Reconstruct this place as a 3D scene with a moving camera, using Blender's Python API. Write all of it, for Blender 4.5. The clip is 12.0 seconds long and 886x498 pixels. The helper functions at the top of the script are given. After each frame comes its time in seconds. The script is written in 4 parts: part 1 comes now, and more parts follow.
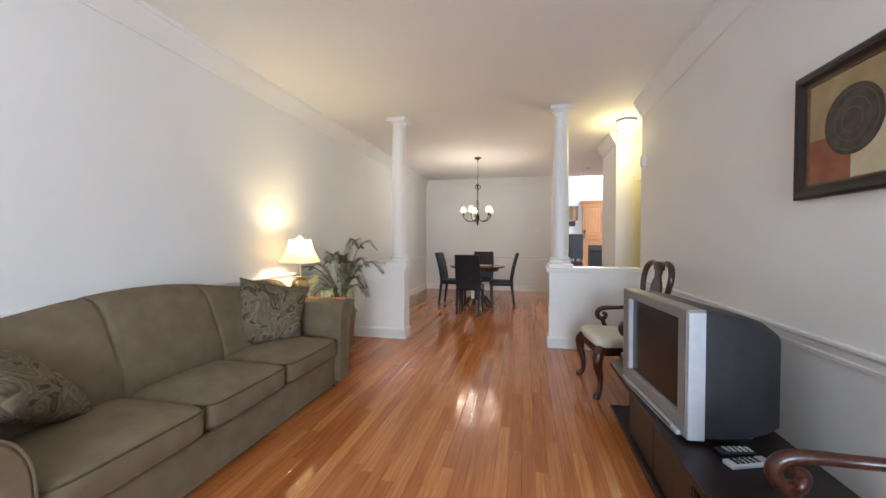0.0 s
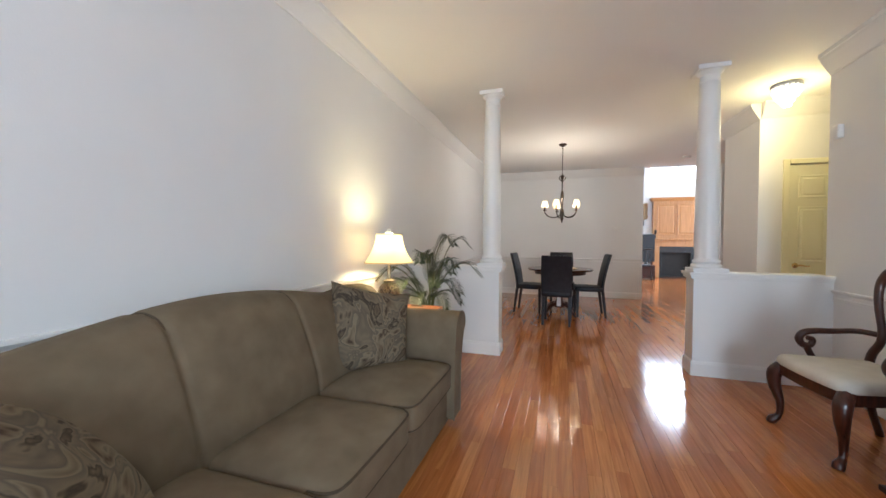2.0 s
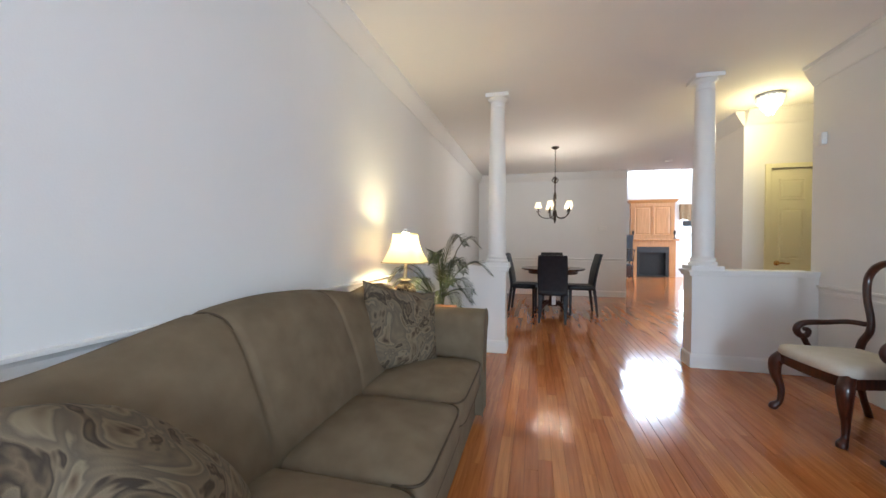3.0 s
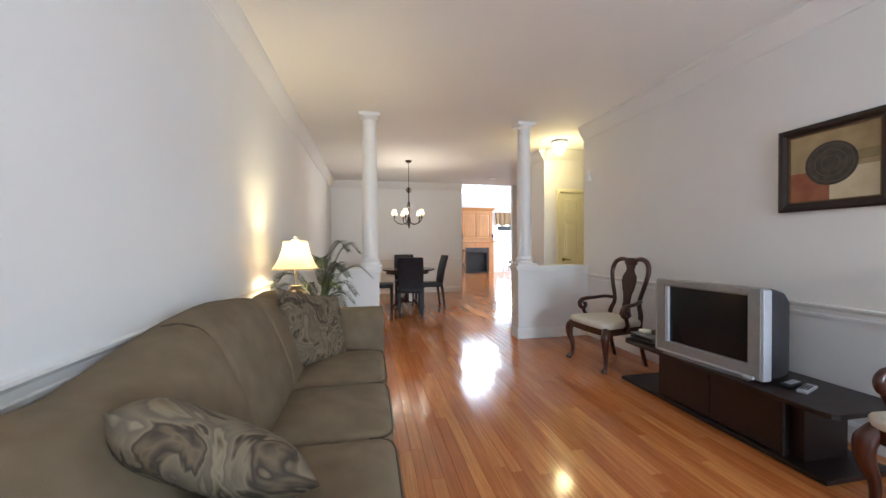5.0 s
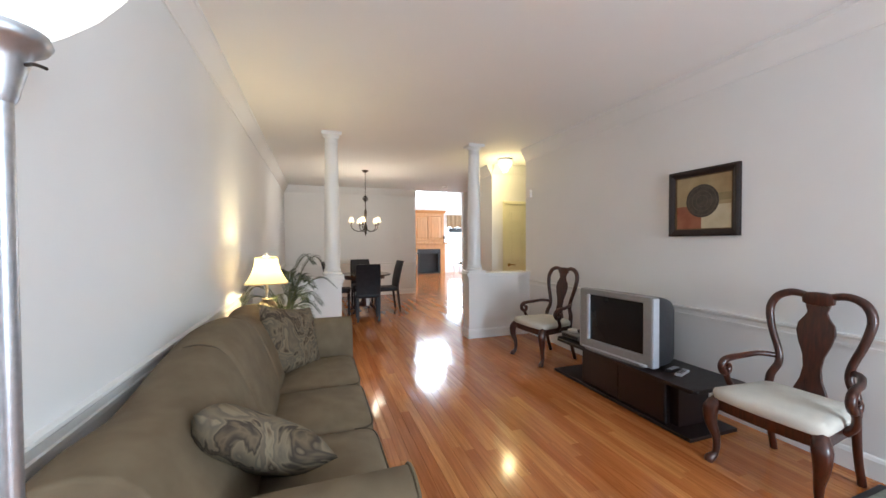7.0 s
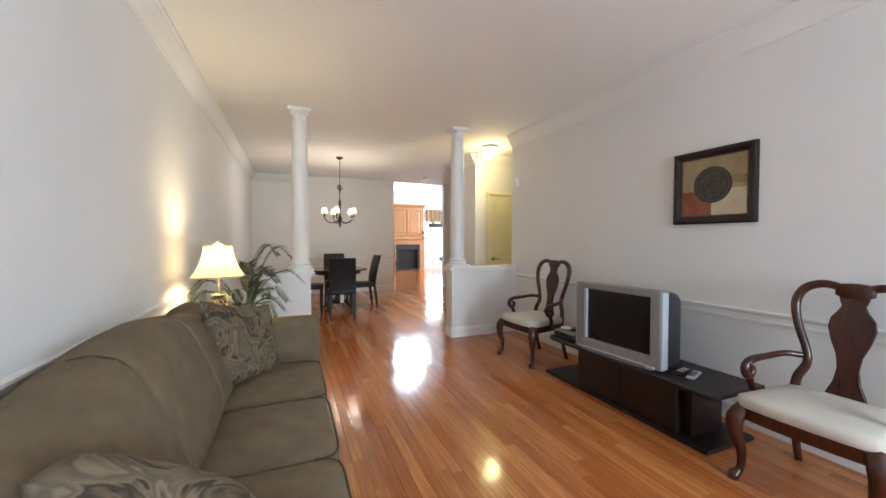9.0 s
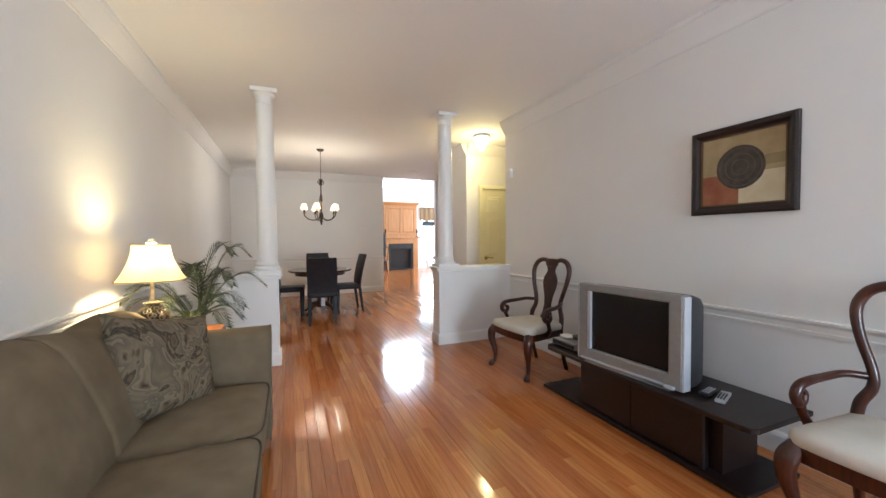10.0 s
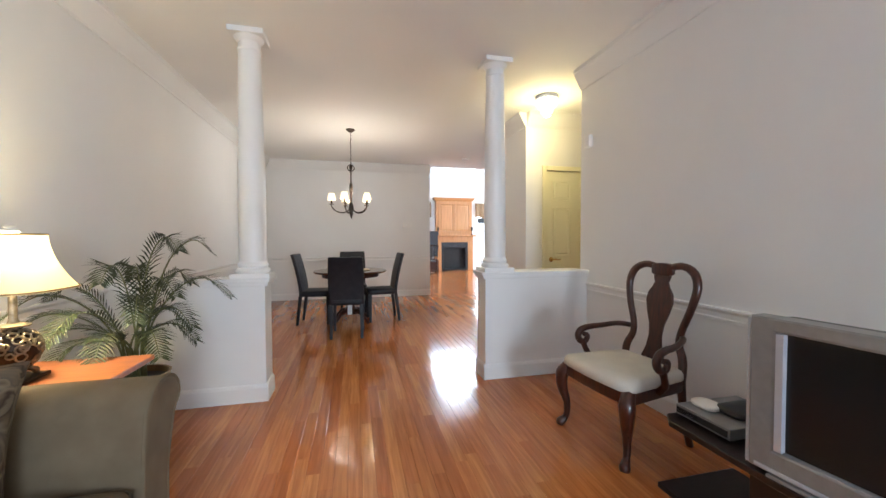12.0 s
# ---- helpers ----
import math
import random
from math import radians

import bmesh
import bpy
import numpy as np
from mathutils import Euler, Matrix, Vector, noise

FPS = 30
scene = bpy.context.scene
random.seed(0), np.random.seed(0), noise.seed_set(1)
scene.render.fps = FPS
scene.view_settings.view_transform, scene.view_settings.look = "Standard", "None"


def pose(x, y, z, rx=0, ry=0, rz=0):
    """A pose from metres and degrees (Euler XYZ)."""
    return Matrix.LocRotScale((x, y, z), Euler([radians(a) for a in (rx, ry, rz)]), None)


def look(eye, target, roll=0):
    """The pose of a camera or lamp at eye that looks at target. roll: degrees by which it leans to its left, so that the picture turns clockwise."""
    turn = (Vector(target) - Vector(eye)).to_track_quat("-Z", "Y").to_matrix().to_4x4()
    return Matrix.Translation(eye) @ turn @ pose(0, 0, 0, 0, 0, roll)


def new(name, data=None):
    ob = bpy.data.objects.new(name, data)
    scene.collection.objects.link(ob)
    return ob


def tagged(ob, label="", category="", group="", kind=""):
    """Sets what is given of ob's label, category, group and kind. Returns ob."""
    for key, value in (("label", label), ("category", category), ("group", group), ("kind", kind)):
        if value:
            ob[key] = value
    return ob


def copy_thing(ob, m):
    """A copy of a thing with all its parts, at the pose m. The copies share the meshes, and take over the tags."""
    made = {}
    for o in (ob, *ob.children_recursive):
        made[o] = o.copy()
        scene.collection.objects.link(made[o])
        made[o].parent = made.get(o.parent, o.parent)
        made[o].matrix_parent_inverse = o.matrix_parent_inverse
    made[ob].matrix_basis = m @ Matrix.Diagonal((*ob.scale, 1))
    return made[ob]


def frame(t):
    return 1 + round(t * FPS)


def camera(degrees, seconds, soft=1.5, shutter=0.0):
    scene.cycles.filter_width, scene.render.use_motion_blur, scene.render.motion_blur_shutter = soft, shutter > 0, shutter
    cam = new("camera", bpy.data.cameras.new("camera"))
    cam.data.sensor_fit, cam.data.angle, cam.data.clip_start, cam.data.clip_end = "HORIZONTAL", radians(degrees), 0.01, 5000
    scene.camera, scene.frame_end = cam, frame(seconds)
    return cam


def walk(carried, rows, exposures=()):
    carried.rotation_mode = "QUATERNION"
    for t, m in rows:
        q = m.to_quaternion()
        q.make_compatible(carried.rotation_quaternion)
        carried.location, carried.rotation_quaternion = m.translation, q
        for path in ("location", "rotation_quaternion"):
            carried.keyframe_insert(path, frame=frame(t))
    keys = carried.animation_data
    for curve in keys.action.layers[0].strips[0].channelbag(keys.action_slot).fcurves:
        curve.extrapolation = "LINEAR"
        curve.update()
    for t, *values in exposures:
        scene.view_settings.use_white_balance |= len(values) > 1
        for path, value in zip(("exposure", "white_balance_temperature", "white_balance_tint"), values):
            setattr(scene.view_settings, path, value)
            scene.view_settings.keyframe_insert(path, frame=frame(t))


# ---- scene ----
cam = camera(100.3, 12.0)
PATH = [
    (0, (0.432, 0.418, 1.216), (-0.001, 2.37, 1.172), -0.0),
    (0.5, (0.239, 0.597, 1.198), (-0.293, 2.525, 1.157), -0.0),
    (1, (0.058, 0.737, 1.197), (-0.526, 2.649, 1.149), 0.1),
    (1.5, (-0.177, 0.91, 1.175), (-0.778, 2.817, 1.128), 0.3),
    (2, (-0.417, 0.976, 1.174), (-1.028, 2.88, 1.134), 0.4),
    (2.5, (-0.622, 0.965, 1.17), (-1.209, 2.876, 1.135), 0.3),
    (3, (-0.722, 0.852, 1.157), (-1.208, 2.792, 1.126), 0.2),
    (4.8, (-1.13, 0.481, 1.195), (-0.793, 2.452, 1.165), -0.4),
    (5, (-1.139, 0.39, 1.196), (-0.748, 2.352, 1.172), -0.3),
    (5.5, (-1.208, 0.206, 1.256), (-0.73, 2.148, 1.234), -0.1),
    (6, (-1.272, 0.086, 1.323), (-0.751, 2.017, 1.295), -0.2),
    (6.5, (-1.299, 0.012, 1.358), (-0.715, 1.924, 1.325), -0.3),
    (7, (-1.32, -0.008, 1.366), (-0.672, 1.884, 1.327), -0.3),
    (7.5, (-1.319, 0.005, 1.349), (-0.627, 1.881, 1.312), -0.1),
    (9.5, (-1.098, 0.566, 1.275), (-0.333, 2.413, 1.217), -0.2),
    (10, (-0.924, 0.752, 1.26), (-0.155, 2.598, 1.202), -0.4),
    (10.5, (-0.772, 0.961, 1.225), (-0.041, 2.822, 1.168), -0.3),
    (11, (-0.676, 1.259, 1.206), (0.009, 3.137, 1.15), -0.4),
    (11.5, (-0.518, 1.536, 1.203), (0.088, 3.441, 1.142), -0.4),
    (12, (-0.372, 1.811, 1.209), (0.09, 3.756, 1.151), -0.2),
]
walk(cam, [(t, look(eye, target, roll)) for t, eye, target, roll in PATH], [(0.0, 0.22, 6050, 8), (3.0, 0.05, 5850, 8), (6.0, 0.12, 6100, 8), (9.5, 0.16, 6150, 8), (12.0, 0.24, 5950, 8)])

# ---- light ----
world = bpy.data.worlds.new("world")
scene.world = world
world.use_nodes = True
sky = world.node_tree.nodes.new("ShaderNodeTexSky")
sky.sky_type, sky.sun_disc = "NISHITA", False
sky.sun_elevation, sky.sun_rotation = radians(48), radians(20)
world.node_tree.links.new(sky.outputs[0], world.node_tree.nodes["Background"].inputs[0])
world.node_tree.nodes["Background"].inputs[1].default_value = 0.12


def lamp(name, kind, watts, colour, m, size=0.05, size_y=0.0):
    data = bpy.data.lights.new(name, kind)
    data.energy, data.color = watts, colour
    if kind == "AREA":
        data.shape, data.size, data.size_y = "RECTANGLE", size, size_y
    elif kind == "POINT":
        data.shadow_soft_size = size
    else:
        data.angle = size
    ob = new(name, data)
    ob.matrix_world = m
    return ob


DAY = (0.76, 0.88, 1.0)
WARM = (1.0, 0.79, 0.42)
lamp("sun", "SUN", 1.0, (1.0, 0.96, 0.9), pose(0, 0, 8, 42, 0, 160), radians(12))
# daylight in the window openings
lamp("front_window_light", "AREA", 152, DAY, pose(0.85, -2.88, 1.45, 90, 0, 0), 1.2, 1.3)
lamp("arched_window_light", "AREA", 220, DAY, pose(3.35, 15.56, 4.1, -90, 0, 0), 1.7, 1.7)
lamp("family_window_light", "AREA", 100, DAY, pose(4.75, 15.56, 1.3, -90, 0, 0), 1.1, 1.6)
# added fill at an unseen side opening, brightens the family room and hall
lamp("family_side_fill", "AREA", 330, DAY, pose(7.4, 12.5, 2.0, 90, 0, 90), 3.0, 2.2)
# lamps that are switched on
lamp("table_lamp_bulb", "POINT", 36, WARM, pose(-1.75, 3.7, 1.14), 0.07)
lamp("foyer_bulb", "POINT", 19, (1.0, 0.78, 0.36), pose(1.67, 5.5, 2.47), 0.08)
for k in range(5):
    a5 = k * 2 * math.pi / 5 + 0.62
    lamp("chandelier_bulb", "POINT", 6.5, (1.0, 0.84, 0.64), pose(-0.42 + 0.265 * math.cos(a5), 7.2 + 0.265 * math.sin(a5), 1.845), 0.02)
lamp("torchiere_bulb", "POINT", 1.5, (1.0, 0.95, 0.9), pose(-1.77, 0.74, 1.8), 0.05)

# ---- materials ----


def material(name, colour, rough=0.5, metal=0.0, colour2=None, scale=8.0, detail=4.0, bump=0.0, bump_scale=60.0, stretch=(1, 1, 1), spec=0.5, emit=0.0, emit_colour=None, trans=0.0, coat=0.0, rough_var=0.0, object_space=True):
    m = bpy.data.materials.new(name)
    m.use_nodes = True
    n, l = m.node_tree.nodes, m.node_tree.links
    b = n["Principled BSDF"]
    b.inputs["Roughness"].default_value = rough
    b.inputs["Metallic"].default_value = metal
    b.inputs["Specular IOR Level"].default_value = spec
    b.inputs["Transmission Weight"].default_value = trans
    b.inputs["Coat Weight"].default_value = coat
    b.inputs["Coat Roughness"].default_value = 0.08
    co = n.new("ShaderNodeTexCoord")
    mp = n.new("ShaderNodeMapping")
    mp.inputs["Scale"].default_value = stretch
    l.new(co.outputs["Object"], mp.inputs["Vector"])
    if colour2:
        t = n.new("ShaderNodeTexNoise")
        t.inputs["Scale"].default_value, t.inputs["Detail"].default_value = scale, detail
        l.new(mp.outputs[0], t.inputs["Vector"])
        r = n.new("ShaderNodeValToRGB")
        r.color_ramp.elements[0].position, r.color_ramp.elements[1].position = 0.32, 0.68
        r.color_ramp.elements[0].color, r.color_ramp.elements[1].color = (*colour, 1), (*colour2, 1)
        l.new(t.outputs["Fac"], r.inputs[0])
        l.new(r.outputs[0], b.inputs["Base Color"])
        if rough_var:
            q = n.new("ShaderNodeMapRange")
            q.inputs["To Min"].default_value, q.inputs["To Max"].default_value = rough - rough_var, rough + rough_var
            l.new(t.outputs["Fac"], q.inputs["Value"])
            l.new(q.outputs[0], b.inputs["Roughness"])
    else:
        b.inputs["Base Color"].default_value = (*colour, 1)
    if bump:
        t2 = n.new("ShaderNodeTexNoise")
        t2.inputs["Scale"].default_value, t2.inputs["Detail"].default_value = bump_scale, 3
        l.new(mp.outputs[0], t2.inputs["Vector"])
        bp = n.new("ShaderNodeBump")
        bp.inputs["Strength"].default_value, bp.inputs["Distance"].default_value = bump, 0.004
        l.new(t2.outputs["Fac"], bp.inputs["Height"])
        l.new(bp.outputs[0], b.inputs["Normal"])
    if emit:
        b.inputs["Emission Color"].default_value = (*(emit_colour or colour), 1)
        b.inputs["Emission Strength"].default_value = emit
    return m


def floor_material(name, by_object):
    m = bpy.data.materials.new(name)
    m.use_nodes = True
    n, l = m.node_tree.nodes, m.node_tree.links
    b = n["Principled BSDF"]
    geo = n.new("ShaderNodeNewGeometry")
    if by_object:
        rnd = n.new("ShaderNodeObjectInfo").outputs["Random"]
    else:
        rnd = geo.outputs["Random Per Island"]
    shift = n.new("ShaderNodeCombineXYZ")
    mul = n.new("ShaderNodeMath")
    mul.operation, mul.inputs[1].default_value = "MULTIPLY", 40.0
    l.new(rnd, mul.inputs[0])
    l.new(mul.outputs[0], shift.inputs["Z"])
    add = n.new("ShaderNodeVectorMath")
    l.new(geo.outputs["Position"], add.inputs[0])
    l.new(shift.outputs[0], add.inputs[1])
    mp = n.new("ShaderNodeMapping")
    mp.inputs["Scale"].default_value = (34, 1.6, 1)
    l.new(add.outputs[0], mp.inputs["Vector"])
    grain = n.new("ShaderNodeTexNoise")
    grain.inputs["Scale"].default_value, grain.inputs["Detail"].default_value, grain.inputs["Distortion"].default_value = 1.6, 6, 0.6
    l.new(mp.outputs[0], grain.inputs["Vector"])
    ramp = n.new("ShaderNodeValToRGB")
    ramp.color_ramp.elements[0].color = (0.40, 0.125, 0.034, 1)
    ramp.color_ramp.elements[1].color = (0.56, 0.225, 0.070, 1)
    e = ramp.color_ramp.elements.new(0.55)
    e.color = (0.47, 0.165, 0.047, 1)
    l.new(rnd, ramp.inputs[0])
    g2 = n.new("ShaderNodeValToRGB")
    g2.color_ramp.elements[0].position, g2.color_ramp.elements[1].position = 0.35, 0.65
    g2.color_ramp.elements[0].color, g2.color_ramp.elements[1].color = (0.78, 0.72, 0.66, 1), (1.08, 1.08, 1.08, 1)
    l.new(grain.outputs["Fac"], g2.inputs[0])
    mix = n.new("ShaderNodeMix")
    mix.data_type, mix.blend_type = "RGBA", "MULTIPLY"
    mix.inputs[0].default_value = 1.0
    l.new(ramp.outputs[0], mix.inputs[6])
    l.new(g2.outputs[0], mix.inputs[7])
    l.new(mix.outputs[2], b.inputs["Base Color"])
    wear = n.new("ShaderNodeTexNoise")
    wear.inputs["Scale"].default_value, wear.inputs["Detail"].default_value = 2.3, 5
    l.new(geo.outputs["Position"], wear.inputs["Vector"])
    rr = n.new("ShaderNodeMapRange")
    rr.inputs["To Min"].default_value, rr.inputs["To Max"].default_value = 0.06, 0.17
    l.new(wear.outputs["Fac"], rr.inputs["Value"])
    l.new(rr.outputs[0], b.inputs["Roughness"])
    b.inputs["Specular IOR Level"].default_value = 0.5
    bp = n.new("ShaderNodeBump")
    bp.inputs["Strength"].default_value, bp.inputs["Distance"].default_value = 0.06, 0.002
    l.new(grain.outputs["Fac"], bp.inputs["Height"])
    mp2 = n.new("ShaderNodeMapping")
    mp2.inputs["Scale"].default_value = (16, 3.5, 1)
    l.new(add.outputs[0], mp2.inputs["Vector"])
    wavy = n.new("ShaderNodeTexNoise")
    wavy.inputs["Scale"].default_value, wavy.inputs["Detail"].default_value = 1.0, 2
    l.new(mp2.outputs[0], wavy.inputs["Vector"])
    bp2 = n.new("ShaderNodeBump")
    bp2.inputs["Strength"].default_value, bp2.inputs["Distance"].default_value = 0.10, 0.006
    l.new(wavy.outputs["Fac"], bp2.inputs["Height"])
    l.new(bp.outputs[0], bp2.inputs["Normal"])
    l.new(bp2.outputs[0], b.inputs["Normal"])
    return m


def wood(name, c1, c2, rough=0.3, stretch=(14, 14, 1.2), scale=2.2, coat=0.3):
    return material(name, c1, rough, 0, c2, scale, 6, 0.12, 5, stretch, coat=coat, rough_var=0.06)


M_WALL = material("wall_paint", (0.77, 0.765, 0.755), 0.55, 0, (0.80, 0.795, 0.785), 1.3, 5, 0.10, 140, spec=0.3)
M_CEIL = material("ceiling_paint", (0.86, 0.855, 0.84), 0.7, 0, (0.88, 0.875, 0.86), 1.1, 5, 0.10, 120, spec=0.2)
M_TRIM = material("white_gloss_trim", (0.80, 0.795, 0.78), 0.4, 0, (0.83, 0.825, 0.81), 3, 4, 0.03, 40)
M_FLOOR = floor_material("oak_strip", True)
M_FLOOR_FAR = floor_material("oak_strip_far", False)
M_SUB = material("dark_joint", (0.14, 0.05, 0.02), 0.8)
M_SOFA = material("taupe_microfibre", (0.150, 0.113, 0.070), 0.85, 0, (0.190, 0.145, 0.092), 9, 6, 0.35, 420, spec=0.2)
M_PIPE = material("taupe_piping", (0.075, 0.054, 0.034), 0.8, 0, (0.10, 0.074, 0.046), 30, 3, spec=0.2)
M_MAHOG = wood("mahogany", (0.022, 0.0045, 0.0022), (0.068, 0.0145, 0.006), 0.3, (34, 34, 2.5), 2.0, 0.15)
M_CREAM = material("cream_upholstery", (0.56, 0.53, 0.47), 0.85, 0, (0.63, 0.60, 0.53), 9, 5, 0.25, 500, spec=0.2)
M_ESP = wood("espresso_veneer", (0.007, 0.003, 0.003), (0.016, 0.006, 0.005), 0.38, (3, 30, 30), 2.0, 0.0)
M_SILVER = material("silver_plastic", (0.23, 0.23, 0.228), 0.42, 0.2, (0.26, 0.26, 0.258), 30, 3)
M_SILVER_LIGHT = material("pale_silver_plastic", (0.48, 0.50, 0.54), 0.38, 0.2, (0.52, 0.54, 0.58), 30, 3)
M_TVBACK = material("dark_grey_plastic", (0.018, 0.019, 0.024), 0.5, 0, (0.027, 0.028, 0.033), 20, 4, 0.15, 300)
M_SCREEN = material("dark_glass", (0.010, 0.010, 0.011), 0.22, 0, (0.013, 0.013, 0.014), 3, 2, spec=0.3)
M_BLACK = material("black_leather", (0.009, 0.009, 0.013), 0.45, 0, (0.016, 0.016, 0.021), 14, 5, 0.25, 160, spec=0.35)
M_BLACKP = material("black_plastic", (0.015, 0.015, 0.016), 0.4, 0, (0.022, 0.022, 0.024), 20, 3)
M_ORANGE = wood("orange_wood", (0.40, 0.125, 0.045), (0.52, 0.19, 0.075), 0.3, (1.5, 14, 14))
M_HONEY = wood("honey_oak", (0.42, 0.185, 0.06), (0.54, 0.26, 0.095), 0.35)
M_IRON = material("dark_bronze", (0.030, 0.022, 0.017), 0.4, 0.8, (0.06, 0.042, 0.03), 25, 4)
M_PEWTER = material("aged_pewter", (0.16, 0.13, 0.09), 0.38, 0.85, (0.34, 0.29, 0.22), 40, 5, 0.4, 90)
M_STEEL = material("brushed_steel", (0.42, 0.44, 0.47), 0.34, 0.8, (0.5, 0.52, 0.55), 60, 3)
M_BRASS = material("brass", (0.62, 0.44, 0.16), 0.25, 0.9, (0.7, 0.5, 0.2), 20, 3)
M_SHADE = material("lamp_shade_cloth", (0.85, 0.74, 0.52), 0.8, 0, (0.88, 0.78, 0.56), 60, 3, emit=0.35, emit_colour=(1.0, 0.90, 0.66))
tl = M_SHADE.node_tree.nodes.new("ShaderNodeBsdfTranslucent")
tl.inputs["Color"].default_value = (0.95, 0.90, 0.74, 1)
mx = M_SHADE.node_tree.nodes.new("ShaderNodeMixShader")
mx.inputs[0].default_value = 0.85
M_SHADE.node_tree.links.new(M_SHADE.node_tree.nodes["Principled BSDF"].outputs[0], mx.inputs[1])
M_SHADE.node_tree.links.new(tl.outputs[0], mx.inputs[2])
M_SHADE.node_tree.links.new(mx.outputs[0], M_SHADE.node_tree.nodes["Material Output"].inputs["Surface"])
M_GLASS_LIT = material("lit_shade_glass", (0.9, 0.8, 0.6), 0.4, emit=1.7, emit_colour=(1.0, 0.76, 0.45))
M_CRYSTAL = material("lit_crystal", (0.95, 0.93, 0.9), 0.08, emit=0.7, emit_colour=(1.0, 0.93, 0.74))
M_BOWL = material("lit_white_glass", (0.9, 0.9, 0.9), 0.3, emit=1.4, emit_colour=(1.0, 0.99, 0.96))
M_LEAF = material("palm_leaf", (0.016, 0.027, 0.010), 0.5, 0, (0.050, 0.066, 0.027), 14, 4)
M_STEM = material("palm_stem", (0.10, 0.12, 0.045), 0.55, 0, (0.16, 0.17, 0.07), 10, 4)
M_POT = material("bronze_pot", (0.17, 0.10, 0.04), 0.4, 0.2, (0.26, 0.16, 0.07), 7, 5)
M_DOOR = material("cream_door_paint", (0.82, 0.79, 0.56), 0.35, 0, (0.84, 0.81, 0.58), 2, 4, 0.03, 60)
M_WHITEP = material("white_plastic", (0.78, 0.77, 0.75), 0.35, 0, (0.8, 0.79, 0.77), 20, 2)
M_SLATE = material("dark_slate", (0.012, 0.013, 0.015), 0.35, 0, (0.024, 0.025, 0.028), 8, 5)
M_SOOT = material("firebox_black", (0.008, 0.008, 0.008), 0.6, 0, (0.014, 0.013, 0.012), 8, 5)
M_WOVEN = material("woven_valance", (0.20, 0.12, 0.06), 0.8, 0, (0.36, 0.24, 0.13), 26, 5, 0.3, 80, (1, 1, 6))
M_GREY = material("grey_plastic", (0.24, 0.24, 0.23), 0.4, 0, (0.28, 0.28, 0.27), 20, 3)
M_MAT = material("mat_fibre", (0.16, 0.165, 0.13), 0.9, 0, (0.23, 0.235, 0.19), 30, 5, 0.4, 200)

# ---- mesh helpers ----


def put(name, bm, mat, parent=None, smooth=0.0, bevel=0.0, m=None, segs=2):
    """A mesh object from bm; smooth: the angle in degrees under which edges are smooth."""
    me = bpy.data.meshes.new(name)
    bmesh.ops.recalc_face_normals(bm, faces=bm.faces)
    if smooth:
        for f in bm.faces:
            f.smooth = True
        for ed in bm.edges:
            if len(ed.link_faces) == 2 and ed.calc_face_angle(0) > radians(smooth):
                ed.smooth = False
    bm.to_mesh(me)
    bm.free()
    me.materials.append(mat)
    ob = new(name, me)
    if parent:
        ob.parent = parent
    if m is not None:
        ob.matrix_basis = m
    if bevel:
        bv = ob.modifiers.new("bevel", "BEVEL")
        bv.width, bv.segments, bv.limit_method, bv.angle_limit = bevel, segs, "ANGLE", radians(35)
    return ob


def empty(name, m):
    ob = new(name)
    ob.empty_display_size = 0.1
    ob.matrix_basis = m
    return ob


def cuboid(bm, x0, x1, y0, y1, z0, z1):
    vs = [bm.verts.new((x, y, z)) for x in (x0, x1) for y in (y0, y1) for z in (z0, z1)]
    for a in ((0, 1, 3, 2), (4, 6, 7, 5), (0, 4, 5, 1), (2, 3, 7, 6), (0, 2, 6, 4), (1, 5, 7, 3)):
        bm.faces.new([vs[i] for i in a])


def boxes(*dims):
    bm = bmesh.new()
    for d in dims:
        cuboid(bm, *d)
    return bm


def loft(bm, rings, caps=True):
    vr = [[bm.verts.new(p) for p in r] for r in rings]
    k = len(vr[0])
    for a, b in zip(vr, vr[1:]):
        for i in range(k):
            bm.faces.new((a[i], a[(i + 1) % k], b[(i + 1) % k], b[i]))
    if caps:
        bm.faces.new(vr[0][::-1])
        bm.faces.new(vr[-1])


def lathe(bm, profile, segs=24, centre=(0, 0)):
    loft(bm, [[(centre[0] + r * math.cos(2 * math.pi * i / segs), centre[1] + r * math.sin(2 * math.pi * i / segs), z) for i in range(segs)] for r, z in profile])


def spline(points, steps=6):
    """Points on a smooth curve through the given ones."""
    p = [Vector(q) for q in points]
    out = []
    for i in range(len(p) - 1):
        a, b, c, d = p[max(i - 1, 0)], p[i], p[i + 1], p[min(i + 2, len(p) - 1)]
        for s in range(steps):
            t = s / steps
            out.append(0.5 * (2 * b + (c - a) * t + (2 * a - 5 * b + 4 * c - d) * t * t + (3 * b - a - 3 * c + d) * t ** 3))
    return out + [p[-1]]


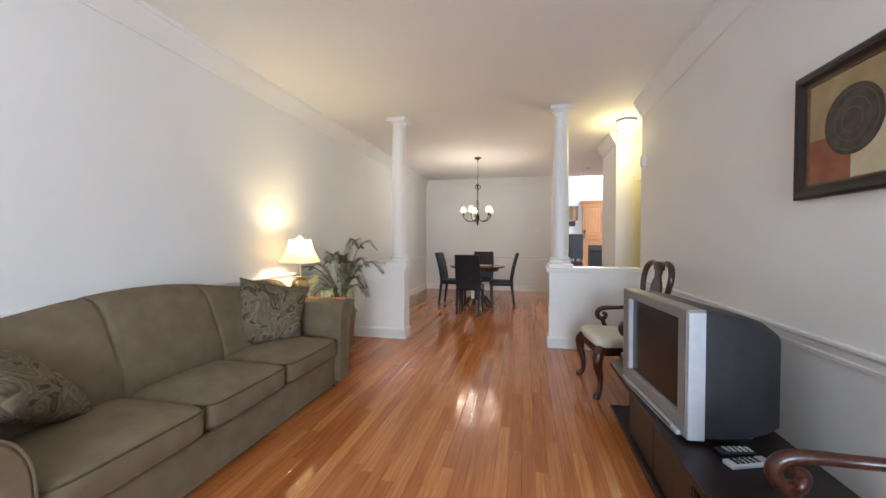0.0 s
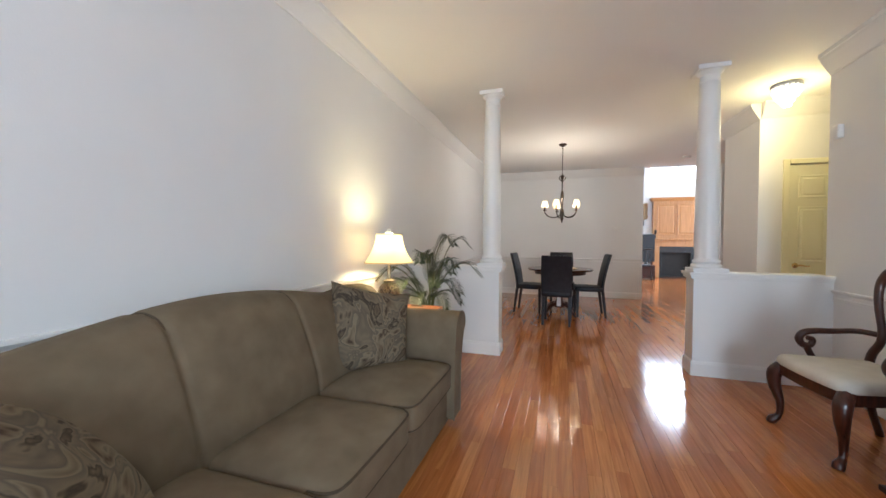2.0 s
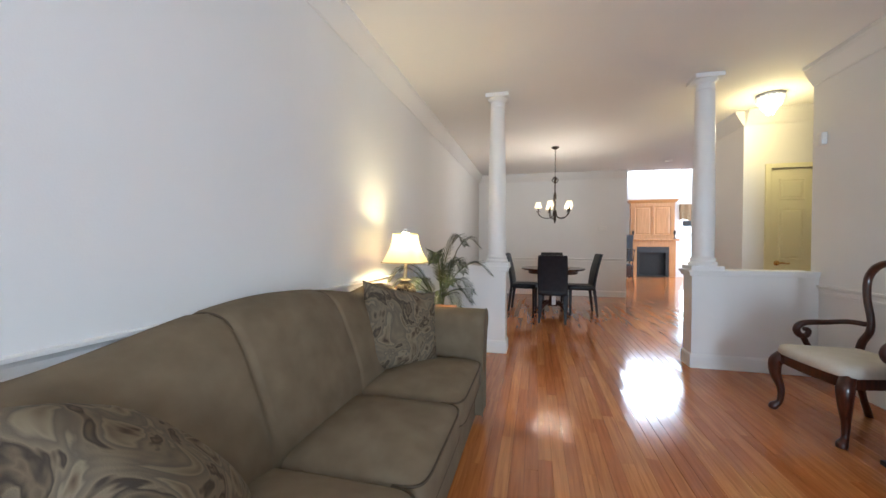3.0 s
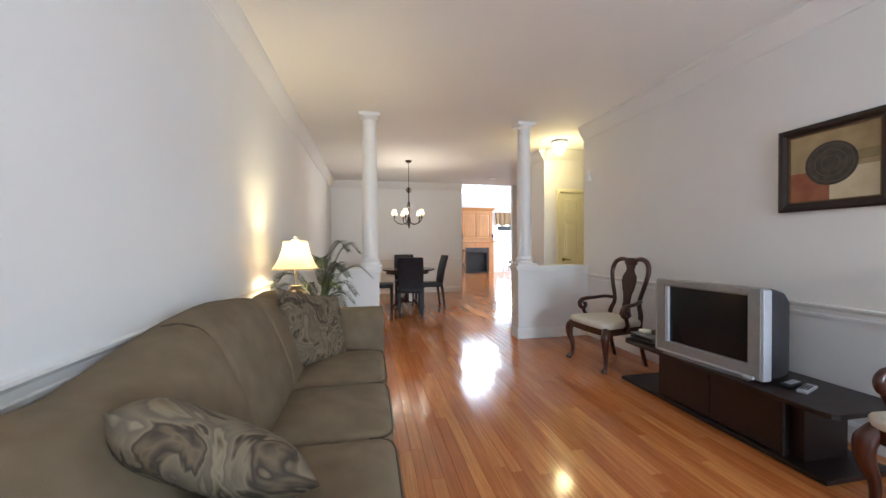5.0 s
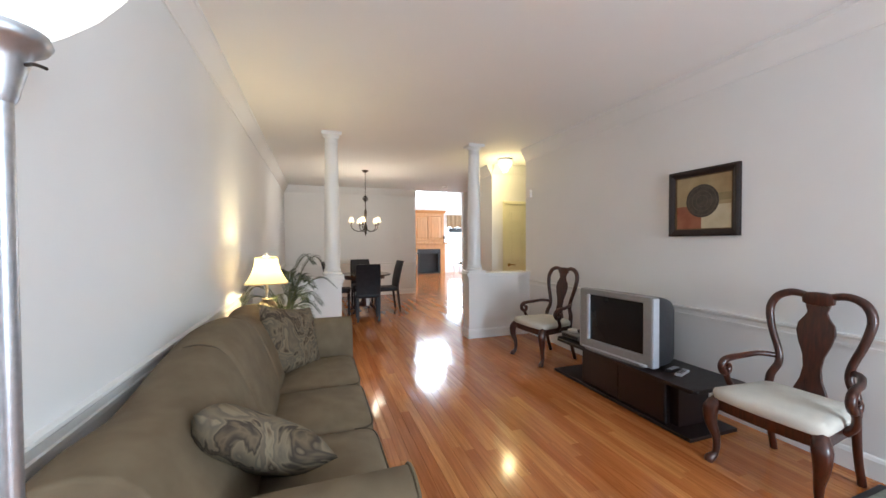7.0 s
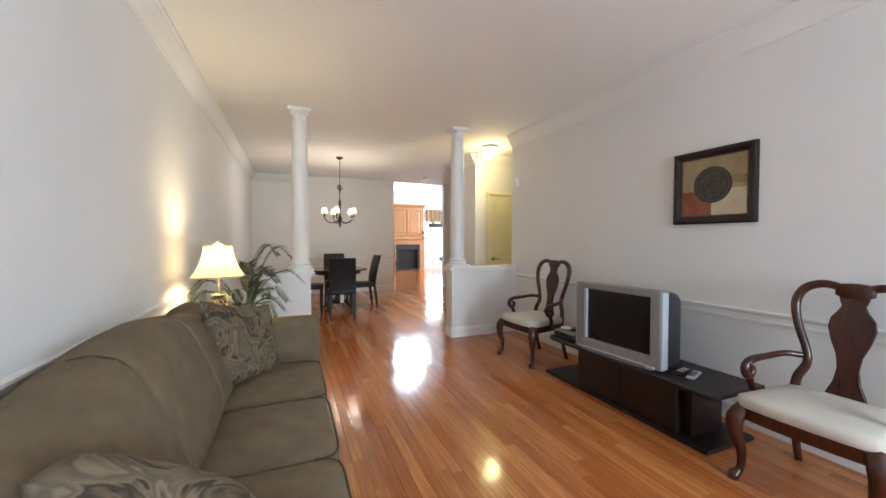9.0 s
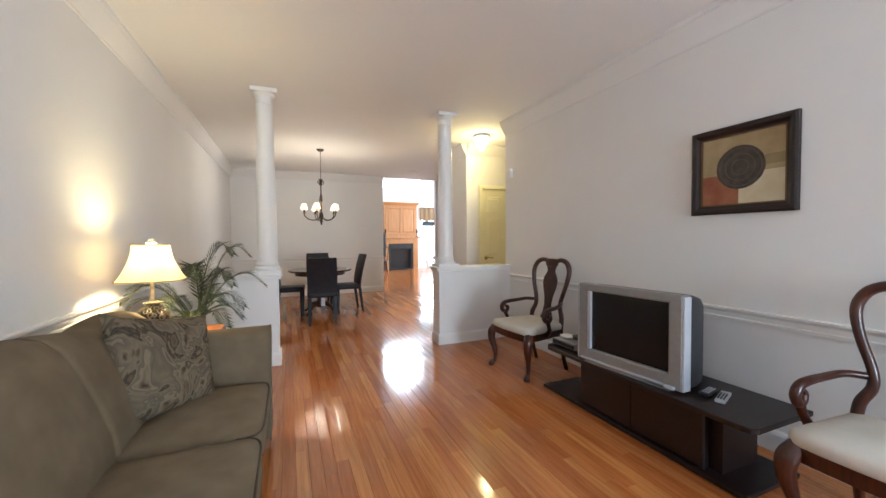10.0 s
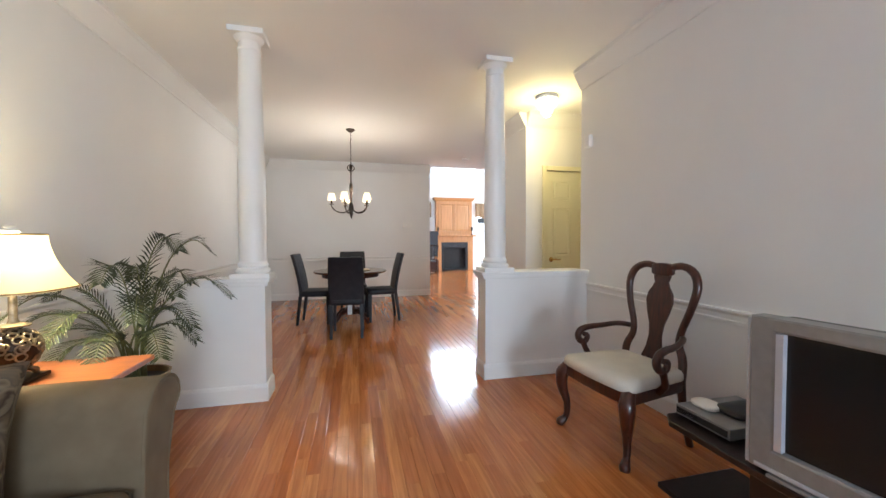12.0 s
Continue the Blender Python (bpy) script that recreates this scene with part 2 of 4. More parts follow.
def tube(bm, points, radius, segs=8, flat=1.0, up=(0, 0, 1), steps=5):
    """A round or flattened bar along a smooth curve; radius: a number or one a point."""
    pts = spline(points, steps)
    n = len(pts)
    rings = []
    for i, q in enumerate(pts):
        d = (pts[min(i + 1, n - 1)] - pts[max(i - 1, 0)]).normalized()
        s = d.cross(Vector(up))
        s = s.normalized() if s.length > 1e-4 else Vector((1, 0, 0))
        w = s.cross(d)
        if isinstance(radius, (int, float)):
            r = radius
        else:
            f = i / (n - 1) * (len(radius) - 1)
            k = min(int(f), len(radius) - 2)
            r = radius[k] + (radius[k + 1] - radius[k]) * (f - k)
        rings.append([q + s * r * math.cos(a) + w * r * flat * math.sin(a) for a in (2 * math.pi * j / segs for j in range(segs))])
    loft(bm, rings)


def moulding(bm, profile, p0, p1, inward):
    """A profile of (offset from the wall, height) run from p0 to p1 along a wall; inward: the way off the wall."""
    loft(bm, [[(p[0] + inward[0] * d, p[1] + inward[1] * d, z) for d, z in profile] for p in (p0, p1)])


# ---- structure ----
XL, XR, BACK, DIN, TOP = -2.03, 1.68, -2.8, 9.55, 2.74


def structure(name, bm, mat, label, bevel=0.0):
    return tagged(put(name, bm, mat, bevel=bevel), label, "structure", kind="structure")


structure("wall_west", boxes((XL - 0.12, XL, BACK - 0.12, DIN + 0.12, 0, TOP)), M_WALL, "plain off-white painted living room side wall")
structure("wall_east", boxes((XR, XR + 0.12, BACK - 0.12, 4.88, 0, TOP)), M_WALL, "plain off-white painted wall behind the television")
structure("wall_south", boxes((XL, -0.7, BACK - 0.12, BACK, 0, TOP), (1.55, XR, BACK - 0.12, BACK, 0, TOP), (-0.7, 1.55, BACK - 0.12, BACK, 0, 0.7), (-0.7, 1.55, BACK - 0.12, BACK, 2.25, TOP)), M_WALL, "plain wall with the front window opening")
structure("wall_dining", boxes((XL, 1.18, DIN, DIN + 0.12, 0, TOP)), M_WALL, "plain off-white dining room end wall")
structure("wall_hall", boxes((2.55, 3.6, DIN, DIN + 0.12, 0, TOP)), M_WALL, "plain white wall beside the family room opening")
structure("wall_closet", boxes((1.67, 1.92, 6.0, 6.1, 0, TOP), (2.76, 3.6, 6.0, 6.1, 0, TOP), (1.92, 2.76, 6.0, 6.1, 2.06, TOP), (1.67, 1.77, 6.1, 6.92, 0, TOP), (1.77, 3.6, 6.82, 6.92, 0, TOP)), M_WALL, "pale painted closet block beside the hall")
structure("wall_foyer", boxes((3.6, 3.7, 3.4, DIN, 0, TOP), (1.8, 3.6, 3.4, 3.5, 0, TOP)), M_WALL, "plain foyer walls")
structure("ceiling", boxes((XL - 0.12, 3.7, BACK - 0.12, DIN + 0.12, TOP, TOP + 0.1)), M_CEIL, "smooth white painted ceiling")
FX0, FX1, FY1, FTOP = -1.5, 7.5, 15.5, 5.2
structure("wall_family_north", boxes((FX0, 2.5, FY1, FY1 + 0.12, 0, FTOP), (5.35, FX1, FY1, FY1 + 0.12, 0, FTOP), (2.5, 4.2, FY1, FY1 + 0.12, 0, 3.3), (4.2, 5.35, FY1, FY1 + 0.12, 2.5, FTOP), (4.2, 5.35, FY1, FY1 + 0.12, 0, 0.45), (2.5, 4.2, FY1, FY1 + 0.12, 4.95, FTOP)), M_WALL, "bright white family room wall with windows")
structure("wall_family_east", boxes((FX1, FX1 + 0.12, DIN, 11.0, 0, FTOP), (FX1, FX1 + 0.12, 14.0, FY1, 0, FTOP), (FX1, FX1 + 0.12, 11.0, 14.0, 0, 0.9), (FX1, FX1 + 0.12, 11.0, 14.0, 3.1, FTOP)), M_WALL, "white family room side wall")
structure("wall_family_west", boxes((FX0 - 0.12, FX0, DIN + 0.12, FY1, 0, FTOP)), M_WALL, "white family room far wall")
structure("wall_family_south", boxes((FX0, 3.7, DIN + 0.02, DIN + 0.12, TOP + 0.1, FTOP), (3.7, FX1, DIN, DIN + 0.12, 0, FTOP)), M_WALL, "white wall above the hall opening")
structure("ceiling_family", boxes((FX0 - 0.12, FX1 + 0.12, DIN + 0.02, FY1 + 0.12, FTOP, FTOP + 0.1)), M_CEIL, "high white family room ceiling")
# arched head of the high window
bm = bmesh.new()
arch = [(3.35 + 0.85 * math.cos(a), 4.1 + 0.85 * math.sin(a)) for a in (math.pi * i / 24 for i in range(25))]
for (ax, az), (bx, bz) in zip(arch, arch[1:]):
    loft(bm, [[(ax, y, az), (bx, y, bz), (bx, y, 4.952), (ax, y, 4.952)] for y in (FY1 + 0.002, FY1 + 0.118)])
structure("arch_head", bm, M_WALL, "white arched head of the high window")
structure("ground", boxes((-60, 60, -60, 80, -0.6, -0.5)), material("lawn", (0.04, 0.08, 0.02), 0.9, 0, (0.07, 0.11, 0.035), 3, 6), "plain green ground outside the house")

CROWN = [(0, 2.565), (0.009, 2.566), (0.013, 2.58), (0.03, 2.605), (0.05, 2.64), (0.072, 2.682), (0.08, 2.704), (0.087, 2.708), (0.089, 2.7395), (0, 2.7395)]
RAIL = [(0, 0.755), (0.012, 0.755), (0.014, 0.772), (0.009, 0.778), (0.011, 0.805), (0.02, 0.815), (0.028, 0.822), (0.028, 0.834), (0, 0.836)]
BASE = [(0, 0.001), (0.016, 0.001), (0.016, 0.105), (0.010, 0.122), (0.004, 0.13), (0, 0.13)]
RUNS = [((XL, BACK), (XL, DIN), (1, 0)), ((XR, BACK), (XR, 4.88), (-1, 0)), ((XL, DIN), (1.18, DIN), (0, -1)), ((XL, BACK), (XR, BACK), (0, 1)), ((1.68, 6.0), (3.6, 6.0), (0, -1)), ((1.67, 6.0), (1.67, 6.92), (-1, 0))]
bm = bmesh.new()
for r in RUNS:
    moulding(bm, CROWN, *r)
structure("trim_crown", bm, M_WALL, "white stepped crown moulding under the ceiling")
bm = bmesh.new()
for p0, p1, w in (((XL, BACK), (XL, 4.76), (1, 0)), ((XL, 5.0), (XL, DIN), (1, 0)), ((XR, BACK), (XR, 4.76), (-1, 0)), ((XL, DIN), (1.18, DIN), (0, -1))):
    dz = 0.03 if w == (1, 0) else -0.03 if w == (-1, 0) else 0
    moulding(bm, [(d, z + dz) for d, z in RAIL], p0, p1, w)
structure("trim_chair_rail", bm, M_TRIM, "white moulded chair rail along the walls")
bm = bmesh.new()
for r in RUNS[:4]:
    moulding(bm, BASE, *r)
moulding(bm, BASE, (1.67, 6.0), (1.92, 6.0), (0, -1))
moulding(bm, BASE, (1.67, 6.0), (1.67, 6.92), (-1, 0))
moulding(bm, BASE, (2.55, DIN), (3.6, DIN), (0, -1))
structure("baseboard", bm, M_TRIM, "white painted baseboard")


def half_wall(name, x0, x1, free):
    """A knee wall with a capped top; free: the side of its open end, -1 or 1."""
    y0, y1 = 4.775, 4.985
    a, b = (x0, x1 - 0.012) if free > 0 else (x0 + 0.012, x1)
    structure(name, boxes((a, b, y0, y1, 0, 0.885)), M_TRIM, "white knee wall below the column")
    o = 0.025
    c0, c1 = (x0, x1 + o) if free > 0 else (x0 - o, x1)
    structure(name.replace("wall", "trim_cap"), boxes((c0, c1, y0 - o, y1 + o, 0.892, 0.918), (c0 + 0.014 * (free < 0), c1 - 0.014 * (free > 0), y0 - 0.012, y1 + 0.012, 0.862, 0.892)), M_TRIM, "white moulded cap on the knee wall", 0.004)
    bm = bmesh.new()
    moulding(bm, BASE, (a, y0), (b + 0.016 if free > 0 else b, y0), (0, -1))
    if free < 0:
        moulding(bm, BASE, (a - 0.016, y0), (a, y0), (0, -1))
    moulding(bm, BASE, (a, y1), (b, y1), (0, 1))
    xe = b if free > 0 else a
    moulding(bm, BASE, (xe, y0), (xe, y1), (free, 0))
    structure(name.replace("wall", "baseboard"), bm, M_TRIM, "white baseboard round the knee wall")


half_wall("wall_knee_west", XL, -1.015, 1)
half_wall("wall_knee_east", 0.69, XR, -1)


def column(x):
    top = empty("column", pose(x, 4.88, 0.918))
    tagged(top, "white painted round column standing on the knee wall", "column", "columns", "structure")
    h = TOP - 0.918
    put("plinth", boxes((-0.135, 0.135, -0.115, 0.115, 0, 0.035)), M_TRIM, top, bevel=0.003)
    bm = bmesh.new()
    prof = [(0.115, 0.035), (0.120, 0.045), (0.120, 0.06), (0.112, 0.07), (0.103, 0.075), (0.103, 0.085), (0.108, 0.09), (0.106, 0.105), (0.095, 0.112), (0.092, 0.13)]
    prof += [(0.096 - 0.018 * (i / 10) ** 1.6, 0.13 + (h - 0.27) * i / 10) for i in range(1, 11)]
    prof += [(0.082, h - 0.137), (0.084, h - 0.125), (0.076, h - 0.12), (0.076, h - 0.075), (0.084, h - 0.07), (0.098, h - 0.05), (0.104, h - 0.04)]
    lathe(bm, prof, 32)
    put("shaft", bm, M_TRIM, top, smooth=50)
    put("abacus", boxes((-0.12, 0.12, -0.115, 0.115, h - 0.04, h - 0.0005)), M_TRIM, top, bevel=0.003)


column(-1.128)
column(0.827)

# ---- living room ----


def superring(cx, cy, hx, hy, z, k=4.0, n=24):
    out = []
    for i in range(n):
        a = 2 * math.pi * i / n
        c, s = math.cos(a), math.sin(a)
        out.append((cx + hx * math.copysign(abs(c) ** (2 / k), c), cy + hy * math.copysign(abs(s) ** (2 / k), s), z))
    return out


def pad(bm, cx, cy, hx, hy, z0, z1, crown=0.02, k=6, n=40, edge=0.02):
    """A stuffed cushion with rounded edges and a slightly domed top."""
    rings = [superring(cx, cy, hx - edge, hy - edge, z0, k, n), superring(cx, cy, hx - edge * 0.3, hy - edge * 0.3, z0 + edge * 0.4, k, n), superring(cx, cy, hx, hy, z0 + edge, k, n), superring(cx, cy, hx, hy, z1 - edge, k, n), superring(cx, cy, hx - edge * 0.3, hy - edge * 0.3, z1 - edge * 0.35, k, n), superring(cx, cy, hx - edge * 1.1, hy - edge * 1.1, z1, k, n)]
    for f in (0.75, 0.5, 0.25):
        rings.append(superring(cx, cy, (hx - edge) * f, (hy - edge) * f, z1 + crown * (1 - f * f), max(k * f, 2.2), n))
    loft(bm, rings)


def sofa():
    y0, y1 = 1.25, 3.17
    mid = (y0 + y1) / 2
    top = tagged(empty("sofa", pose(-1.45, mid, 0)), "taupe microfibre camelback sofa with rolled arms against the wall", "sofa")
    inv = pose(1.45, -mid, 0)
    put("base", boxes((-1.95, -1.09, y0 - 0.1, y1 + 0.1, 0.035, 0.27)), M_SOFA, top, bevel=0.012, m=inv)
    for x in (-1.9, -1.14):
        for y in (y0 - 0.06, y1 + 0.06):
            bm = bmesh.new()
            lathe(bm, [(0.02, 0), (0.028, 0.034)], 12, (x, y))
            put("foot", bm, M_MAHOG, top, m=inv)
    # camelback
    bm = bmesh.new()
    rings = []
    n = 220
    for i in range(n + 1):
        y = y0 - 0.25 + (y1 - y0 + 0.5) * i / n
        u = (y - mid) / ((y1 - y0) / 2)
        h = 0.842 + 0.098 * max(0, math.cos(min(abs(u), 0.85) * math.pi / 1.7)) ** 1.3 + 0.028 * math.exp(-((abs(u) - 1.1) / 0.2) ** 2)
        for s in (-0.33, 0.33):
            h -= 0.008 * math.exp(-((u - s * 1.0) / 0.014) ** 2)
        puff = 0.0
        for s in (-0.33, 0.33):
            puff -= 0.012 * math.exp(-((u - s) / 0.012) ** 2)
        near = u / 0.33 if abs(u) < 0.33 else (abs(u) - 0.66) / 0.33
        f = puff + 0.012 + 0.014 * max(0, 1 - near * near)
        rings.append([(-1.985, y, 0.12), (-1.58, y, 0.12), (-1.555 + f, y, 0.40), (-1.57 + f, y, 0.52), (-1.61 + f, y, 0.64), (-1.67 + f, y, h - 0.13), (-1.71 + f, y, h - 0.06), (-1.755 + f * 0.7, y, h - 0.018), (-1.82, y, h), (-1.89, y, h - 0.008), (-1.945, y, h - 0.035), (-1.975, y, h - 0.09), (-1.985, y, 0.55)])
    loft(bm, rings)
    put("backrest", bm, M_SOFA, top, smooth=60, m=inv, bevel=0.06, segs=4)
    for s in (-0.33, 0.33):
        y = mid + s * (y1 - y0) / 2
        h = 0.842 + 0.098 * math.cos(0.33 * math.pi / 1.7) ** 1.3 - 0.004
        bm = bmesh.new()
        tube(bm, [(-1.566, y, 0.41), (-1.578, y, 0.52), (-1.618, y, 0.64), (-1.677, y, h - 0.13), (-1.716, y, h - 0.06), (-1.76, y, h - 0.018), (-1.825, y, h - 0.002), (-1.88, y, h - 0.01)], 0.005, 6, up=(0, 1, 0))
        put("piping", bm, M_PIPE, top, smooth=60, m=inv)
    # seat cushions
    joins = (y0, 1.90, 2.51, y1)
    for i in range(3):
        bm = bmesh.new()
        w = joins[i + 1] - joins[i]
        c = (joins[i] + joins[i + 1]) / 2
        pad(bm, -1.325, c, 0.285, w / 2 - 0.003, 0.272, 0.43, 0.045, 9, 48, 0.032)
        put("seat_cushion", bm, M_SOFA, top, smooth=50, m=inv)
        for z in (0.30, 0.412):
            bm = bmesh.new()
            ring = superring(-1.325, c, 0.282, w / 2 - 0.005, z, 9, 48)
            front = sorted((p for p in ring if p[0] > -1.3), key=lambda p: math.atan2(p[1] - c, p[0] + 1.325))
            tube(bm, front, 0.005, 6, steps=2)
            put("piping", bm, M_PIPE, top, smooth=60, m=inv)
    # rolled arms
    for s, yi in ((-1, y0), (1, y1)):
        prof = [(0, 0.06), (0, 0.35), (0.008, 0.50), (0.028, 0.58), (0.06, 0.632), (0.11, 0.662), (0.175, 0.665), (0.23, 0.642), (0.258, 0.60), (0.253, 0.555), (0.215, 0.52), (0.175, 0.46), (0.155, 0.36), (0.15, 0.06)]
        up = 0.05 if s > 0 else -0.01
        bm = bmesh.new()
        rings = []
        for i in range(13):
            x = -1.93 + 0.89 * i / 12
            lift = -0.02 * max(0, (-1.4 - x) / 0.5)
            rings.append([(x, yi + s * d, z + (lift + up if z > 0.5 else 0)) for d, z in prof])
        loft(bm, rings)
        put("arm", bm, M_SOFA, top, smooth=60, m=inv, bevel=0.012)
        bm = bmesh.new()
        tube(bm, [(-1.043, yi + s * d, z + (up if z > 0.5 else 0)) for d, z in prof], 0.005, 6, up=(1, 0, 0), steps=3)
        put("piping", bm, M_SOFA, top, smooth=60, m=inv)
    return top


sofa()


def paisley():
    m = material("paisley_cloth", (0.2, 0.18, 0.13), 0.85, spec=0.2)
    n, l = m.node_tree.nodes, m.node_tree.links
    b = n["Principled BSDF"]
    co = n.new("ShaderNodeTexCoord")
    wave = n.new("ShaderNodeTexNoise")
    wave.inputs["Scale"].default_value, wave.inputs["Detail"].default_value, wave.inputs["Distortion"].default_value = 5.0, 3.0, 1.5
    l.new(co.outputs["Object"], wave.inputs["Vector"])
    r = n.new("ShaderNodeValToRGB")
    r.color_ramp.elements[0].color, r.color_ramp.elements[0].position = (0.042, 0.032, 0.024, 1), 0.25
    r.color_ramp.elements[1].color, r.color_ramp.elements[1].position = (0.20, 0.155, 0.098, 1), 0.78
    for p, col in ((0.34, (0.135, 0.10, 0.062)), (0.40, (0.048, 0.036, 0.026)), (0.43, (0.175, 0.135, 0.086)), (0.50, (0.11, 0.09, 0.064)), (0.53, (0.21, 0.165, 0.106)), (0.58, (0.13, 0.096, 0.06)), (0.61, (0.055, 0.036, 0.024)), (0.645, (0.15, 0.12, 0.078))):
        e = r.color_ramp.elements.new(p)
        e.color = (*col, 1)
    l.new(wave.outputs["Fac"], r.inputs[0])
    l.new(r.outputs[0], b.inputs["Base Color"])
    fine = n.new("ShaderNodeTexNoise")
    fine.inputs["Scale"].default_value = 300
    l.new(co.outputs["Object"], fine.inputs["Vector"])
    bp = n.new("ShaderNodeBump")
    bp.inputs["Strength"].default_value, bp.inputs["Distance"].default_value = 0.3, 0.003
    l.new(fine.outputs["Fac"], bp.inputs["Height"])
    l.new(bp.outputs[0], b.inputs["Normal"])
    return m


M_PAISLEY = paisley()


def throw_pillow(m, size, label):
    n = 18
    bm = bmesh.new()
    sides = []
    for s in (1, -1):
        g = []
        for i in range(n + 1):
            row = []
            for j in range(n + 1):
                u, v = 2 * i / n - 1, 2 * j / n - 1
                pinch = 1 - 0.10 * (1 - u * u) * abs(v) ** 3 - 0.0
                pinch2 = 1 - 0.10 * (1 - v * v) * abs(u) ** 3
                t = 0.085 * ((1 - u ** 4) * (1 - v ** 4)) ** 0.6 + 0.006 * noise.noise((u * 2.5, v * 2.5, s * 3.0)) * (1 - u * u) * (1 - v * v)
                row.append(bm.verts.new((u * size * pinch2, s * t, v * size * pinch)))
            g.append(row)
        sides.append(g)
        for i in range(n):
            for j in range(n):
                bm.faces.new((g[i][j], g[i + 1][j], g[i + 1][j + 1], g[i][j + 1]))
    bmesh.ops.remove_doubles(bm, verts=bm.verts, dist=0.0005)
    ob = put("throw_pillow", bm, M_PAISLEY, smooth=80, m=m)
    return tagged(ob, label, "pillow", "sofa pillows")


throw_pillow(pose(-1.505, 2.945, 0.645, -22, 12, 48), 0.262, "taupe paisley throw pillow leaning on the sofa arm")
throw_pillow(pose(-1.555, 1.46, 0.65, 61, 31, 10), 0.24, "brown leaf-patterned throw pillow lying on the sofa")


def armchair():
    """Built round the origin, the front towards -y."""
    top = empty("armchair", pose(0, 0, 0))
    tagged(top, "dark mahogany splat-back armchair with cream upholstered seat", "chair", "armchairs by the wall")
    bm = bmesh.new()
    out = [(-0.275, -0.26), (0.275, -0.26), (0.225, 0.21), (-0.225, 0.21)]
    pts = [Vector((*p, 0)) for p in out]

    def rim(f, z):
        ring = []
        for i in range(4):
            a, b = pts[i] * f, pts[(i + 1) % 4] * f
            for k in range(6):
                t = 0.06 + 0.88 * k / 5
                q = a.lerp(b, t)
                if i == 0:
                    q.y -= 0.02 * math.sin(math.pi * t)
                ring.append((q.x, q.y, z))
        return ring
    loft(bm, [rim(0.98, 0.398), rim(1.0, 0.408), rim(1.0, 0.434), rim(0.97, 0.452), rim(0.85, 0.464), rim(0.5, 0.473)])
    put("seat", bm, M_CREAM, top, smooth=50)
    bm = bmesh.new()
    loft(bm, [rim(0.965, 0.335), rim(0.985, 0.345), rim(0.985, 0.397)])
    put("seat_rail", bm, M_MAHOG, top, smooth=40)
    for s in (-1, 1):
        bm = bmesh.new()
        tube(bm, [(s * 0.235, -0.225, 0.395), (s * 0.262, -0.262, 0.335), (s * 0.262, -0.262, 0.25), (s * 0.243, -0.24, 0.15), (s * 0.245, -0.243, 0.06), (s * 0.26, -0.27, 0.022), (s * 0.264, -0.276, 0.002)], [0.036, 0.042, 0.034, 0.022, 0.017, 0.028, 0.024], 10, up=(0, 1, 0))
        put("leg", bm, M_MAHOG, top, smooth=60)
        bm = bmesh.new()
        tube(bm, [(s * 0.205, 0.19, 0.44), (s * 0.205, 0.20, 0.3), (s * 0.205, 0.225, 0.15), (s * 0.205, 0.27, 0.0)], [0.024, 0.022, 0.02, 0.02], 8, up=(0, 1, 0))
        put("leg", bm, M_MAHOG, top, smooth=60)
        # stile that sweeps up into the looped crest
        bm = bmesh.new()
        tube(bm, [(s * 0.205, 0.195, 0.40), (s * 0.198, 0.21, 0.50), (s * 0.165, 0.225, 0.58), (s * 0.17, 0.235, 0.66), (s * 0.215, 0.25, 0.80), (s * 0.235, 0.27, 0.92), (s * 0.205, 0.285, 1.00), (s * 0.14, 0.293, 1.035), (s * 0.075, 0.295, 1.03), (s * 0.03, 0.292, 1.005), (0, 0.29, 0.99)], [0.023, 0.023, 0.021, 0.02, 0.021, 0.023, 0.024, 0.023, 0.022, 0.022, 0.022], 10, up=(0, 1, 0.1))
        put("stile", bm, M_MAHOG, top, smooth=60)
        # scrolled arm
        bm = bmesh.new()
        pts_arm = [(s * 0.18, 0.232, 0.625), (s * 0.235, 0.16, 0.632), (s * 0.272, 0.06, 0.618), (s * 0.286, -0.03, 0.612), (s * 0.296, -0.085, 0.596), (s * 0.30, -0.108, 0.558), (s * 0.30, -0.088, 0.518), (s * 0.30, -0.045, 0.516), (s * 0.30, -0.032, 0.552), (s * 0.30, -0.062, 0.562)]
        tube(bm, pts_arm, [0.017, 0.017, 0.018, 0.02, 0.022, 0.022, 0.021, 0.019, 0.017, 0.015], 10, up=(1, 0, 0))
        put("arm", bm, M_MAHOG, top, smooth=60)
        bm = bmesh.new()
        tube(bm, [(s * 0.25, -0.03, 0.375), (s * 0.285, -0.03, 0.42), (s * 0.298, -0.05, 0.47), (s * 0.30, -0.07, 0.52)], [0.022, 0.02, 0.018, 0.022], 10, up=(0, 1, 0))
        put("arm_support", bm, M_MAHOG, top, smooth=60)
    bm = bmesh.new()
    prof = [(0.43, 0.085), (0.47, 0.075), (0.53, 0.052), (0.60, 0.042), (0.67, 0.05), (0.74, 0.075), (0.81, 0.092), (0.86, 0.085), (0.90, 0.058), (0.93, 0.045), (0.96, 0.055), (0.99, 0.06), (1.02, 0.058), (1.035, 0.03)]
    rings = []
    for z, w in prof:
        y = 0.205 + (z - 0.43) * 0.15
        rings.append([(-w, y - 0.009, z), (w, y - 0.009, z), (w, y + 0.009, z), (-w, y + 0.009, z)])
    loft(bm, rings)
    put("splat", bm, M_MAHOG, top, smooth=30, bevel=0.003)
    bm = bmesh.new()
